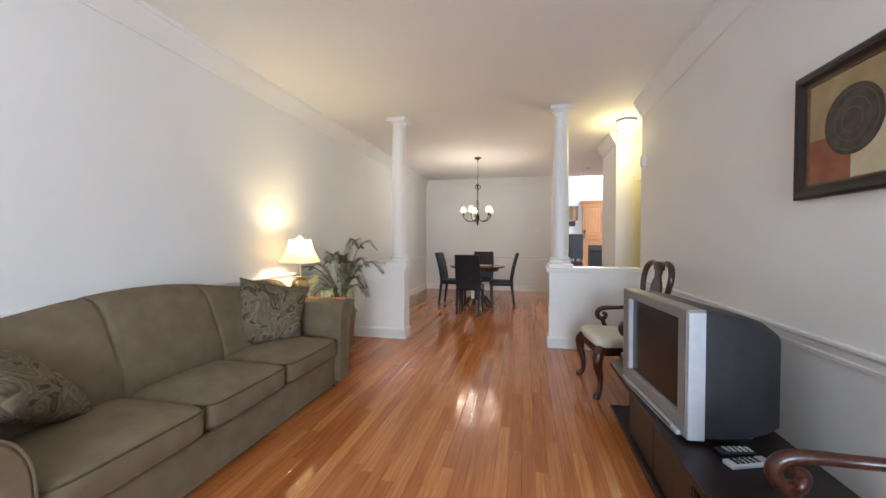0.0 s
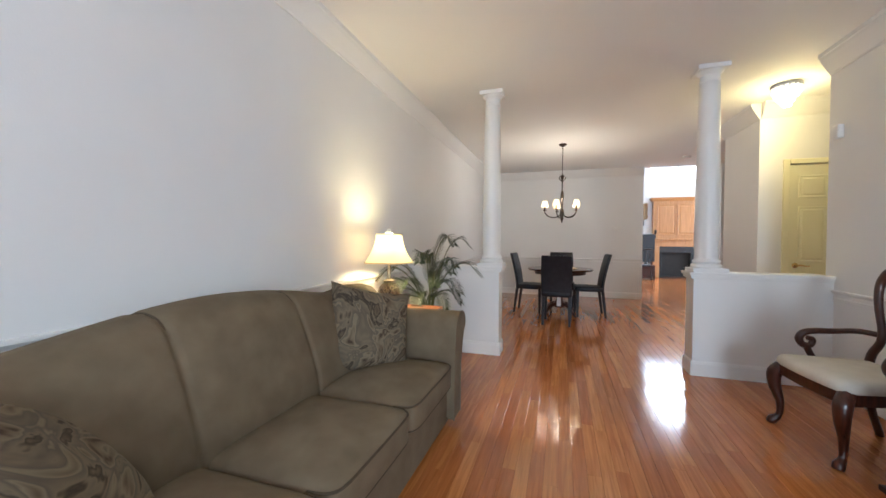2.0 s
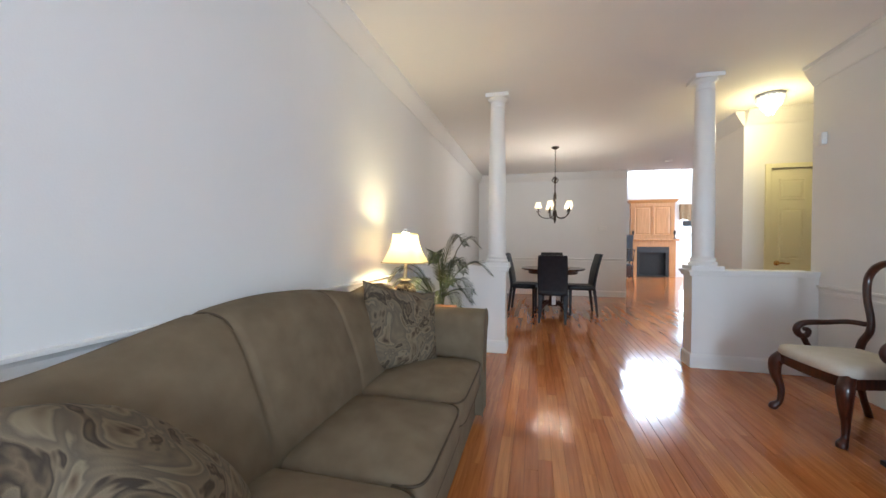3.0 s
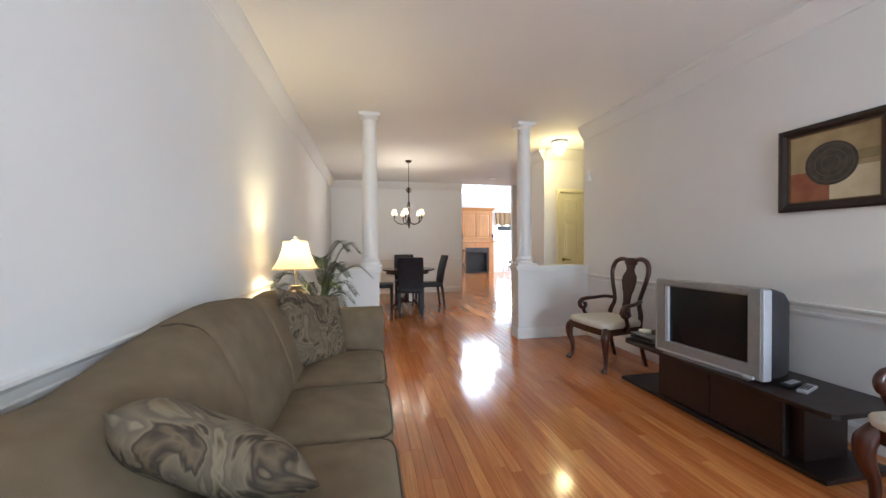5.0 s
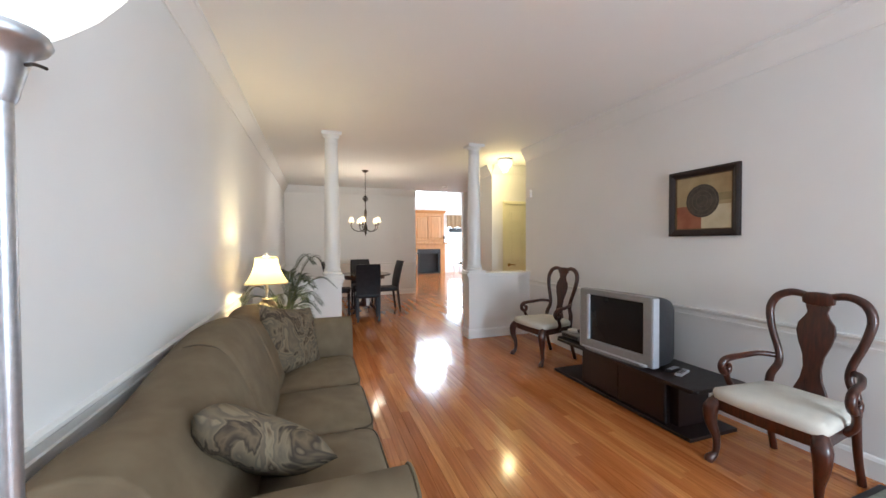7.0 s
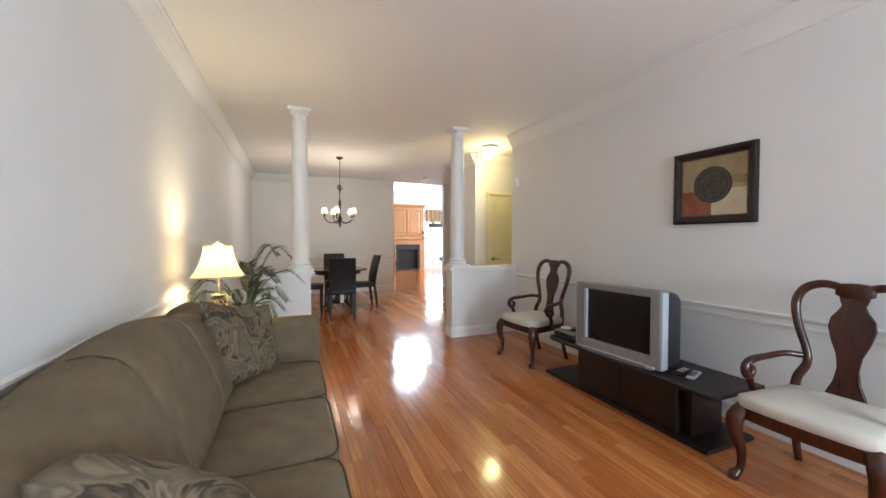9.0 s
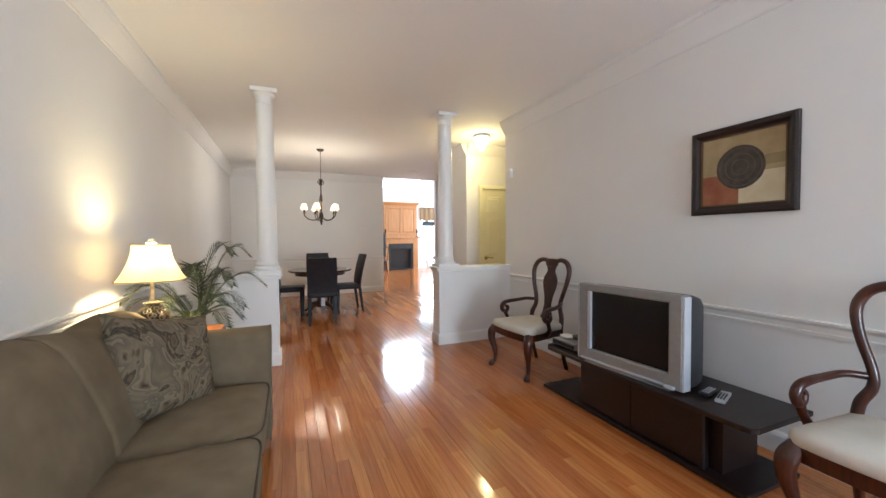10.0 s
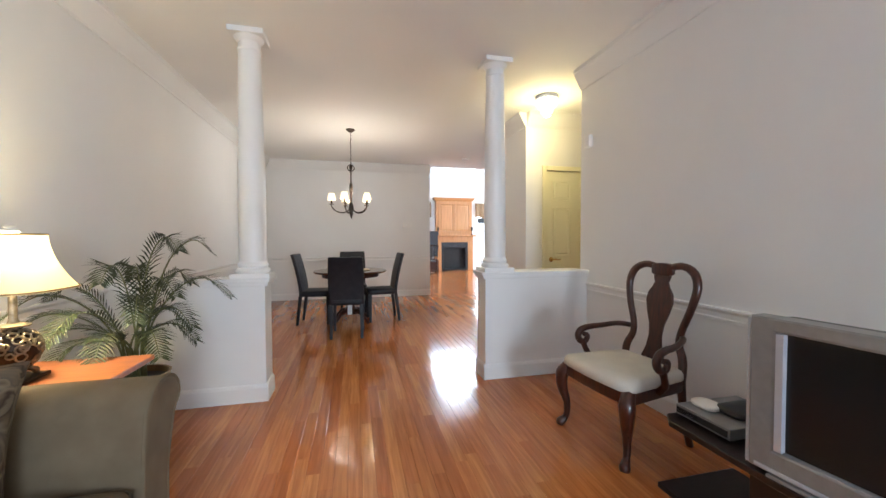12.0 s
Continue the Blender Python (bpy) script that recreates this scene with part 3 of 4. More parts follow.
    loft(bm, [[(x, 0.288 + d, z) for d, z in ((-0.02 * k, 1.0 - 0.03 * k), (0.02 * k, 1.0 - 0.03 * k), (0.024 * k, 1.01), (0.02 * k, 1.015 + 0.035 * k), (-0.02 * k, 1.015 + 0.035 * k), (-0.024 * k, 1.01))] for x, k in ((-0.075, 0.55), (-0.05, 0.9), (-0.02, 1.0), (0.02, 1.0), (0.05, 0.9), (0.075, 0.55))])
    put("crest", bm, M_MAHOG, top, smooth=60, bevel=0.005)
    put("back_rail", boxes((-0.2, 0.2, 0.18, 0.215, 0.38, 0.435)), M_MAHOG, top, bevel=0.004)
    return top


chair = armchair()
chair.matrix_basis = pose(1.215, 3.71, 0, 0, 0, -84)
copy_thing(chair, pose(1.25, 1.35, 0, 0, 0, -88))


def tv_stand():
    top = tagged(empty("tv_stand", pose(1.25, 2.5, 0)), "low espresso-brown television stand with floating top", "tv stand")
    inv = pose(-1.25, -2.5, 0)
    put("base", boxes((1.04, 1.5, 1.78, 3.28, 0.004, 0.03)), M_ESP, top, bevel=0.004, m=inv)
    bm = bmesh.new()
    out = [(1.02, 1.8), (1.02, 3.2), (1.07, 3.26), (1.52, 3.26), (1.52, 1.74), (1.06, 1.74), (1.03, 1.76)]
    loft(bm, [[(x, y, z) for x, y in out] for z in (0.343, 0.37)])
    put("top", bm, M_ESP, top, bevel=0.004, m=inv)
    put("cabinet", boxes((1.085, 1.46, 2.0, 2.88, 0.03, 0.343)), M_ESP, top, m=inv)
    put("side_panel", boxes((1.12, 1.42, 1.93, 1.995, 0.03, 0.343)), M_ESP, top, m=inv)
    for a, b in ((2.003, 2.436), (2.442, 2.877)):
        put("door", boxes((1.066, 1.084, a, b, 0.036, 0.34)), M_ESP, top, bevel=0.003, m=inv)
    put("edge_strip", boxes((1.068, 1.078, 1.99, 2.0, 0.032, 0.342)), M_TVBACK, top, m=inv)


tv_stand()


def television():
    top = tagged(empty("television", pose(1.055, 2.49, 0.372, 0, 0, -84.5)), "silver widescreen tube television with dark grey back, switched off", "television")
    # local: width along x, front towards -y
    w, h = 0.362, 0.557
    sx0, sx1, sz0, sz1 = -0.282, 0.282, 0.10, 0.505
    bm = bmesh.new()

    def rect(o, i, y):
        x0, x1, z0, z1 = (-w + o, w - o, 0.012 + o, h - o) if not i else (sx0 - o, sx1 + o, sz0 - o, sz1 + o)
        return [(x0, y, z0), (x1, y, z0), (x1, y, z1), (x0, y, z1)]
    loft(bm, [rect(0, 0, 0.075), rect(0, 0, 0.006), rect(0.006, 0, 0), rect(0.012, 1, 0), rect(0.004, 1, 0.004), rect(0, 1, 0.03)], caps=False)
    put("bezel", bm, M_SILVER, top)
    put("side_strip", boxes((sx0 - 0.0, sx0 + 0.022, -0.002, 0.02, sz0, sz1)), M_SILVER_LIGHT, top)
    put("side_strip", boxes((w, w + 0.012, 0.004, 0.07, 0.015, h - 0.01)), M_SILVER_LIGHT, top, bevel=0.003)
    put("side_strip", boxes((-w - 0.012, -w, 0.004, 0.07, 0.015, h - 0.01)), M_SILVER_LIGHT, top, bevel=0.003)
    bm = bmesh.new()
    n = 8
    g = [[bm.verts.new((sx0 + (sx1 - sx0) * i / n, 0.02 - 0.008 * (1 - (2 * i / n - 1) ** 2) * (1 - (2 * j / n - 1) ** 2), sz0 + (sz1 - sz0) * j / n)) for j in range(n + 1)] for i in range(n + 1)]
    for i in range(n):
        for j in range(n):
            bm.faces.new((g[i][j], g[i + 1][j], g[i + 1][j + 1], g[i][j + 1]))
    put("screen", bm, M_SCREEN, top, smooth=60)
    bm = bmesh.new()
    secs = [(0.075, 0.36, 0.02, 0.55), (0.16, 0.357, 0.02, 0.547), (0.26, 0.335, 0.02, 0.525), (0.36, 0.29, 0.02, 0.49), (0.44, 0.245, 0.03, 0.44), (0.465, 0.20, 0.05, 0.39)]
    rings = []
    for y, hw, za, zb in secs:
        c = 0.04
        rings.append([(-hw, y, za), (hw, y, za), (hw, y, zb - c), (hw - 0.3 * c, y, zb - 0.3 * c), (hw - c, y, zb), (-hw + c, y, zb), (-hw + 0.3 * c, y, zb - 0.3 * c), (-hw, y, zb - c)])
    loft(bm, rings)
    put("back_shell", bm, M_TVBACK, top, smooth=40)
    put("foot", boxes((-0.3, 0.3, -0.01, 0.3, 0, 0.012)), M_SILVER, top, bevel=0.003)
    put("control_strip", boxes((-0.34, 0.26, -0.006, 0.0, 0.02, 0.034)), M_SILVER_LIGHT, top, bevel=0.002)
    put("power_button", boxes((0.27, 0.33, -0.02, 0.0, 0.014, 0.034)), M_SILVER_LIGHT, top, bevel=0.006)


television()


def remote(x, y, rz, mat, length=0.16):
    top = tagged(empty("remote_control", pose(x, y, 0.371, 0, 0, rz)), "slim grey remote control lying on the television stand", "remote", "remote controls")
    put("case", boxes((-0.024, 0.024, -length / 2, length / 2, 0, 0.018)), mat, top, bevel=0.005)
    for j in range(5):
        for i in range(3):
            cx, cy = -0.013 + 0.013 * i, -length / 2 + 0.03 + 0.022 * j
            put("button", boxes((cx - 0.004, cx + 0.004, cy - 0.006, cy + 0.006, 0.018, 0.021)), M_SILVER_LIGHT if mat is M_BLACKP else M_BLACKP, top)


remote(1.255, 2.01, -70, M_SILVER_LIGHT, 0.17)
remote(1.25, 2.085, -78, M_BLACKP, 0.13)


def disc_player():
    top = tagged(empty("disc_player", pose(1.29, 3.09, 0.371)), "flat silver disc player with cables on the stand", "disc player")
    put("case", boxes((-0.19, 0.17, -0.11, 0.15, 0.008, 0.055)), M_SILVER, top, bevel=0.004)
    put("front_panel", boxes((-0.196, -0.19, -0.10, 0.14, 0.02, 0.045)), M_BLACKP, top)
    put("front_panel", boxes((-0.196, -0.19, 0.05, 0.14, 0.026, 0.04)), M_SILVER_LIGHT, top)
    for x in (-0.16, 0.14):
        for y in (-0.09, 0.12):
            put("foot", boxes((x - 0.012, x + 0.012, y - 0.012, y + 0.012, 0, 0.008)), M_BLACKP, top)


disc_player()
bm = bmesh.new()
pad(bm, 1.2, 3.17, 0.05, 0.06, 0.427, 0.45, 0.008, 3, 20, 0.008)
tagged(put("game_pad", bm, M_WHITEP, smooth=50), "small pale plastic controller on the disc player", "controller")
bm = bmesh.new()
pad(bm, 1.3, 3.08, 0.1, 0.07, 0.427, 0.455, 0.01, 5, 20, 0.01)
tagged(put("cable_box", bm, M_BLACKP, smooth=50), "small black plastic box on the disc player", "cable box")
bm = bmesh.new()
tube(bm, [(1.34, 3.0, 0.44), (1.35, 2.97, 0.50), (1.36, 2.93, 0.52), (1.38, 2.9, 0.46), (1.4, 2.87, 0.40)], 0.008, 6)
tagged(put("cable", bm, M_GREY, smooth=60), "looped grey cable behind the television", "cable")


def picture():
    y0, y1, z0, z1 = 1.88, 2.46, 1.402, 1.954
    ym, zm = (y0 + y1) / 2, (z0 + z1) / 2
    top = tagged(empty("framed_picture", pose(XR - 0.001, ym, zm, 0, 0, -90)), "framed abstract print with a dark disc on tan squares", "picture")
    # local: x runs along the wall, -y into the room
    w, h, b = (y1 - y0) / 2, (z1 - z0) / 2, 0.055
    bm = bmesh.new()
    prof = [(0, 0.0), (0, -0.028), (0.012, -0.034), (0.03, -0.03), (b - 0.008, -0.018), (b, -0.016), (b, 0.0)]
    corners = [(-1, -1), (1, -1), (1, 1), (-1, 1), (-1, -1)]
    loft(bm, [[(sx * (w - d), q, sz * (h - d)) for d, q in prof] for sx, sz in corners], caps=False)
    bmesh.ops.remove_doubles(bm, verts=bm.verts, dist=0.0001)
    put("frame", bm, M_ESP, top)
    put("inner_frame", boxes((-w + b - 0.006, -w + b + 0.008, -0.014, -0.002, -h + b, h - b), (w - b - 0.008, w - b + 0.006, -0.014, -0.002, -h + b, h - b), (-w + b + 0.008, w - b - 0.008, -0.014, -0.002, -h + b - 0.006, -h + b + 0.008), (-w + b + 0.008, w - b - 0.008, -0.014, -0.002, h - b - 0.008, h - b + 0.006)), material("bronze_fillet", (0.10, 0.055, 0.02), 0.4, 0.3, (0.16, 0.09, 0.035), 30, 4), top)
    iw, ih = w - b - 0.008, h - b - 0.008
    tan = material("tan_paper", (0.30, 0.22, 0.11), 0.7, 0, (0.40, 0.31, 0.17), 9, 6)
    parts = (("print_field", -iw, iw, -ih * 0.12, ih, tan), ("print_field", -iw, -iw * 0.05, -ih, -ih * 0.12, material("rust_paper", (0.22, 0.065, 0.03), 0.7, 0, (0.32, 0.12, 0.06), 9, 6)), ("print_field", -iw * 0.05, iw, -ih, -ih * 0.12, material("cream_paper", (0.52, 0.45, 0.29), 0.7, 0, (0.62, 0.56, 0.40), 9, 6)))
    for nm, a, c, d, e, mt in parts:
        put(nm, boxes((a, c, -0.006, -0.002, d, e)), mt, top)
    put("print_band", boxes((iw * 0.55, iw, -0.0075, -0.006, ih * 0.02, ih * 0.3)), material("olive_paper", (0.20, 0.17, 0.08), 0.7, 0, (0.28, 0.22, 0.11), 9, 6), top)
    bm = bmesh.new()
    loft(bm, [[(-0.005 + 0.135 * math.cos(a), y, 0.012 + 0.135 * math.sin(a)) for a in (2 * math.pi * i / 48 for i in range(48))] for y in (-0.006, -0.0085)])
    put("print_disc", bm, material("charcoal_ink", (0.030, 0.024, 0.019), 0.6, 0, (0.075, 0.06, 0.045), 22, 6), top)
    for k, r in enumerate((0.12, 0.085, 0.05)):
        bm = bmesh.new()
        loft(bm, [[(-0.005 + q * math.cos(a), y, 0.012 + q * math.sin(a)) for q, y in ((r, -0.0085), (r, -0.0095), (r - 0.006, -0.0095), (r - 0.006, -0.0085))] for a in (2 * math.pi * i / 40 for i in range(41))], caps=False)
        put("print_ring", bm, material("brown_ink", (0.07, 0.055, 0.04), 0.6, 0, (0.10, 0.08, 0.06), 30, 5), top)


picture()


def end_table():
    top = tagged(empty("end_table", pose(-1.69, 3.72, 0)), "orange-brown wooden end table beside the sofa", "end table")
    put("top", boxes((-0.31, 0.31, -0.27, 0.27, 0.592, 0.62)), M_ORANGE, top, bevel=0.006)
    put("apron", boxes((-0.19, 0.19, -0.17, 0.17, 0.53, 0.592)), M_ORANGE, top, bevel=0.003)
    for x in (-0.165, 0.165):
        for y in (-0.145, 0.145):
            bm = bmesh.new()
            loft(bm, [[(x + sx * r, y + sy * r, z) for sx, sy in ((-1, -1), (1, -1), (1, 1), (-1, 1))] for z, r in ((0, 0.016), (0.53, 0.025))])
            put("leg", bm, M_ORANGE, top)
    put("shelf", boxes((-0.16, 0.16, -0.14, 0.14, 0.16, 0.18)), M_ORANGE, top, bevel=0.003)


end_table()


def table_lamp():
    top = tagged(empty("table_lamp", pose(-1.75, 3.7, 0.621, 0, 0, 0)), "lit table lamp with bell shade and pierced pewter base", "lamp")
    put("plinth", boxes((-0.075, 0.075, -0.075, 0.075, 0, 0.018)), M_IRON, top, bevel=0.005)
    rng2 = random.Random(7)
    for a in range(4):
        bm = bmesh.new()
        c, s = math.cos(a * math.pi / 2 + 0.78), math.sin(a * math.pi / 2 + 0.78)
        tube(bm, [(0.055 * c, 0.055 * s, 0.018), (0.06 * c, 0.06 * s, 0.035), (0.04 * c, 0.04 * s, 0.045), (0.03 * c, 0.03 * s, 0.06)], 0.011, 8, up=(0.3, 0.2, 1))
        put("foot", bm, M_PEWTER, top, smooth=60)
    bm = bmesh.new()
    lathe(bm, [(0.02, 0.04)] + [(0.078 * math.cos(t), 0.135 + 0.085 * math.sin(t)) for t in (-1.3 + 2.6 * i / 10 for i in range(11))] + [(0.02, 0.225)], 24)
    put("core", bm, M_IRON, top, smooth=60)
    bm = bmesh.new()
    for k in range(90):
        t, f = math.asin(rng2.uniform(-0.93, 0.93)), rng2.uniform(0, 2 * math.pi)
        pts = []
        rad = rng2.uniform(0.010, 0.017)
        for j in range(7):
            a = j * 2 * math.pi / 6
            tt, ff = t + rad / 0.085 * math.sin(a), f + rad / 0.08 * math.cos(a) / max(math.cos(t), 0.35)
            pts.append((0.084 * math.cos(tt) * math.cos(ff), 0.084 * math.cos(tt) * math.sin(ff), 0.135 + 0.09 * math.sin(tt)))
        tube(bm, pts, 0.0042, 5, steps=2)
    put("pierced_scrollwork", bm, M_PEWTER, top, smooth=60)
    bm = bmesh.new()
    lathe(bm, [(0.02, 0.222), (0.05, 0.228), (0.055, 0.236), (0.02, 0.245), (0.014, 0.26), (0.014, 0.36), (0.010, 0.37), (0.010, 0.60), (0.004, 0.61)], 16)
    put("stem", bm, M_PEWTER, top, smooth=40)
    bm = bmesh.new()
    rings = []
    n = 10
    outer, inner = [], []
    for i in range(n + 1):
        f = i / n
        r = 0.178 - 0.083 * (1 - (1 - f) ** 1.9)
        outer.append((r, 0.375 + 0.235 * f))
    for r, z in outer:
        rings.append(superring(0, 0, r, r, z, 3.4, 40))
    for r, z in reversed(outer):
        rings.append(superring(0, 0, r - 0.003, r - 0.003, z, 3.4, 40))
    loft(bm, rings, caps=False)
    put("shade", bm, M_SHADE, top, smooth=70)
    for z, r in ((0.377, 0.179), (0.607, 0.096)):
        bm = bmesh.new()
        loft(bm, [[p, (p[0] * 0.985, p[1] * 0.985, z), (p[0] * 0.985, p[1] * 0.985, z + 0.007), (p[0], p[1], z + 0.007)] for p in superring(0, 0, r, r, z, 3.4, 40) + superring(0, 0, r, r, z, 3.4, 40)[:1]], caps=False)
        put("shade_trim", bm, material("shade_braid", (0.42, 0.32, 0.16), 0.8), top)
    bm = bmesh.new()
    lathe(bm, [(0.004, 0.612), (0.03, 0.619), (0.032, 0.627), (0.012, 0.633), (0.02, 0.643), (0.008, 0.652)], 16)
    put("finial", bm, M_WHITEP, top, smooth=50)


table_lamp()


def palm():
    top = tagged(empty("palm_plant", pose(-1.63, 4.32, 0)), "potted parlour palm with feathery green fronds beside the knee wall", "plant")
    bm = bmesh.new()
    lathe(bm, [(0.10, 0), (0.12, 0.02), (0.15, 0.3), (0.165, 0.40), (0.17, 0.42), (0.155, 0.42), (0.148, 0.38)], 24)
    put("pot", bm, M_POT, top, smooth=40)
    bm = bmesh.new()
    lathe(bm, [(0.148, 0.37), (0.148, 0.385), (0.05, 0.392)], 20)
    put("soil", bm, M_SOOT, top)
    rng3 = random.Random(11)
    # direction, reach, rise above the pot
    fronds = [(-5, 0.47, 0.33), (-28, 0.40, 0.16), (12, 0.34, 0.58), (-70, 0.42, 0.26), (-105, 0.42, 0.18), (-140, 0.44, 0.28), (60, 0.28, 0.36), (120, 0.26, 0.40), (175, 0.36, 0.30), (-50, 0.36, 0.02), (-120, 0.38, 0.0), (-12, 0.34, 0.04), (-90, 0.30, 0.44), (-165, 0.40, 0.06), (35, 0.26, 0.12), (-20, 0.30, 0.60), (-155, 0.42, 0.16), (-82, 0.38, 0.05), (-38, 0.34, 0.34)]
    for az, reach, rise in fronds:
        a = radians(az + rng3.uniform(-6, 6))
        d = Vector((math.cos(a), math.sin(a), 0))
        side = Vector((-d.y, d.x, 0))
        z0 = 0.39
        base = Vector((rng3.uniform(-0.04, 0.04), rng3.uniform(-0.04, 0.04), z0))
        tip_drop = 0.10 + 0.12 * (reach / 0.4)
        key = [base, base + d * reach * 0.12 + Vector((0, 0, 0.20 + 0.25 * rise)), base + d * reach * 0.42 + Vector((0, 0, 0.27 + 0.72 * rise)), base + d * reach * 0.78 + Vector((0, 0, 0.28 + 0.92 * rise)), base + d * reach * 1.08 + Vector((0, 0, 0.28 + 0.95 * rise - tip_drop * 0.5))]
        bm = bmesh.new()
        tube(bm, key, [0.007, 0.0055, 0.004, 0.003, 0.0015], 6)
        put("stalk", bm, M_STEM, top, smooth=60)
        line = spline(key, 10)
        bm = bmesh.new()
        n = len(line)
        for i in range(int(n * 0.33), n):
            f = (i - n * 0.33) / (n * 0.67)
            p = line[i]
            t = (line[min(i + 1, n - 1)] - line[max(i - 1, 0)]).normalized()
            length = 0.16 * (0.55 + 0.9 * f * (1 - f) * 2) * rng3.uniform(0.85, 1.12) * (1 - 0.45 * f)
            for s in (-1, 1):
                way = (t * 0.8 + side * s * 0.8 + Vector((0, 0, 0.12))).normalized()
                q1 = p + way * length * 0.5
                q2 = p + way * length + Vector((0, 0, -length * rng3.uniform(0.0, 0.28)))
                wv = t.cross(way).cross(way).normalized() * 0.005
                v = [bm.verts.new(x) for x in (p - wv * 0.3, p + wv * 0.3, q1 + wv, q1 - wv, q2)]
                up = Vector((0, 0, 0.002))
                mid = bm.verts.new(q1 + up)
                bm.faces.new((v[0], v[1], mid))
                bm.faces.new((v[1], v[2], mid))
                bm.faces.new((v[3], v[0], mid))
                bm.faces.new((v[2], v[4], mid))
                bm.faces.new((v[4], v[3], mid))
        put("frond", bm, M_LEAF, top)


palm()


def torchiere():
    top = tagged(empty("floor_lamp", pose(-1.77, 0.74, 0)), "silver torchiere floor lamp with white glass bowl, lit", "floor lamp")
    bm = bmesh.new()
    lathe(bm, [(0.13, 0), (0.13, 0.015), (0.10, 0.03), (0.03, 0.04), (0.012, 0.06)], 28)
    put("foot", bm, M_STEEL, top, smooth=40)
    bm = bmesh.new()
    lathe(bm, [(0.0155, 0.04), (0.0155, 1.60)], 16)
    put("pole", bm, M_STEEL, top, smooth=60)
    bm = bmesh.new()
    lathe(bm, [(0.0165, 1.58), (0.021, 1.59), (0.024, 1.605), (0.034, 1.645), (0.040, 1.66), (0.054, 1.668), (0.06, 1.678), (0.056, 1.69)], 28)
    put("cup", bm, M_STEEL, top, smooth=50)
    bm = bmesh.new()
    tube(bm, [(0.03, 0.0, 1.64), (0.05, -0.015, 1.637), (0.068, -0.022, 1.63)], 0.003, 6)
    put("switch_stem", bm, M_IRON, top, smooth=60)
    bm = bmesh.new()
    prof = [(0.05, 1.69), (0.078, 1.715), (0.12, 1.76), (0.155, 1.81), (0.165, 1.84)]
    lathe(bm, prof, 32)
    bmesh.ops.delete(bm, geom=[max(bm.faces, key=lambda f: f.calc_center_median().z)], context="FACES_ONLY")
    put("bowl", bm, M_BOWL, top, smooth=60)


torchiere()
mat_top = tagged(empty("door_mat", pose(1.475, 0.84, 0.002, 0, 0, 2)), "flat dark-edged woven mat on the floor boards", "mat")
put("edge", boxes((-0.16, 0.16, -0.28, 0.28, 0, 0.008)), M_BLACKP, mat_top, bevel=0.003)
put("pile", boxes((-0.125, 0.125, -0.245, 0.245, 0.008, 0.014)), M_MAT, mat_top, bevel=0.003)

bm = boxes((XR - 0.045, XR - 0.001, 4.70, 4.78, 2.01, 2.12))
tagged(put("alarm_sensor", bm, M_WHITEP, bevel=0.012), "small white plastic alarm sensor on the wall", "sensor")

# ---- dining room ----


def dining_chair():
    """The front towards -y."""
    top = tagged(empty("dining_chair", pose(0, 0, 0)), "black leather high-back parsons dining chair", "chair", "chairs round the table")
    bm = bmesh.new()
    pad(bm, 0, 0.0, 0.215, 0.22, 0.40, 0.475, 0.012, 8, 40, 0.018)
    put("seat", bm, M_BLACK, top, smooth=50)
    bm = bmesh.new()
    rings = []
    for i in range(11):
        f = i / 10
        z = 0.40 + 0.59 * f
        y = 0.185 + 0.115 * f ** 1.6
        w = 0.20 + 0.012 * math.sin(f * math.pi)
        rings.append([(-w, y - 0.02, z), (-w * 0.5, y - 0.03, z), (w * 0.5, y - 0.03, z), (w, y - 0.02, z), (w, y + 0.02, z), (w * 0.5, y + 0.024, z), (-w * 0.5, y + 0.024, z), (-w, y + 0.02, z)])
    loft(bm, rings)
    put("backrest", bm, M_BLACK, top, smooth=50, bevel=0.01)
    for x in (-0.18, 0.18):
        for y, lean in ((-0.18, 0.0), (0.19, 0.05)):
            bm = bmesh.new()
            loft(bm, [[(x + sx * r, y + dy + sy * r, z) for sx, sy in ((-1, -1), (1, -1), (1, 1), (-1, 1))] for z, r, dy in ((0, 0.016, lean), (0.41, 0.023, 0))])
            put("leg", bm, M_BLACK, top, bevel=0.003)
    return top


TX, TY = -0.43, 7.18
dc = dining_chair()
dc.matrix_basis = pose(TX - 0.04, TY - 0.55, 0, 0, 0, 177)
copy_thing(dc, pose(TX - 0.48, TY + 0.24, 0, 0, 0, 84))
copy_thing(dc, pose(TX + 0.43, TY + 0.22, 0, 0, 0, -86))
copy_thing(dc, pose(TX + 0.02, TY + 0.78, 0, 0, 0, 2))

# thin white plate below the seat of one chair
put("label", boxes((-0.045, 0.012, -0.122, -0.118, 0.22, 0.405)), M_WHITEP, dc)


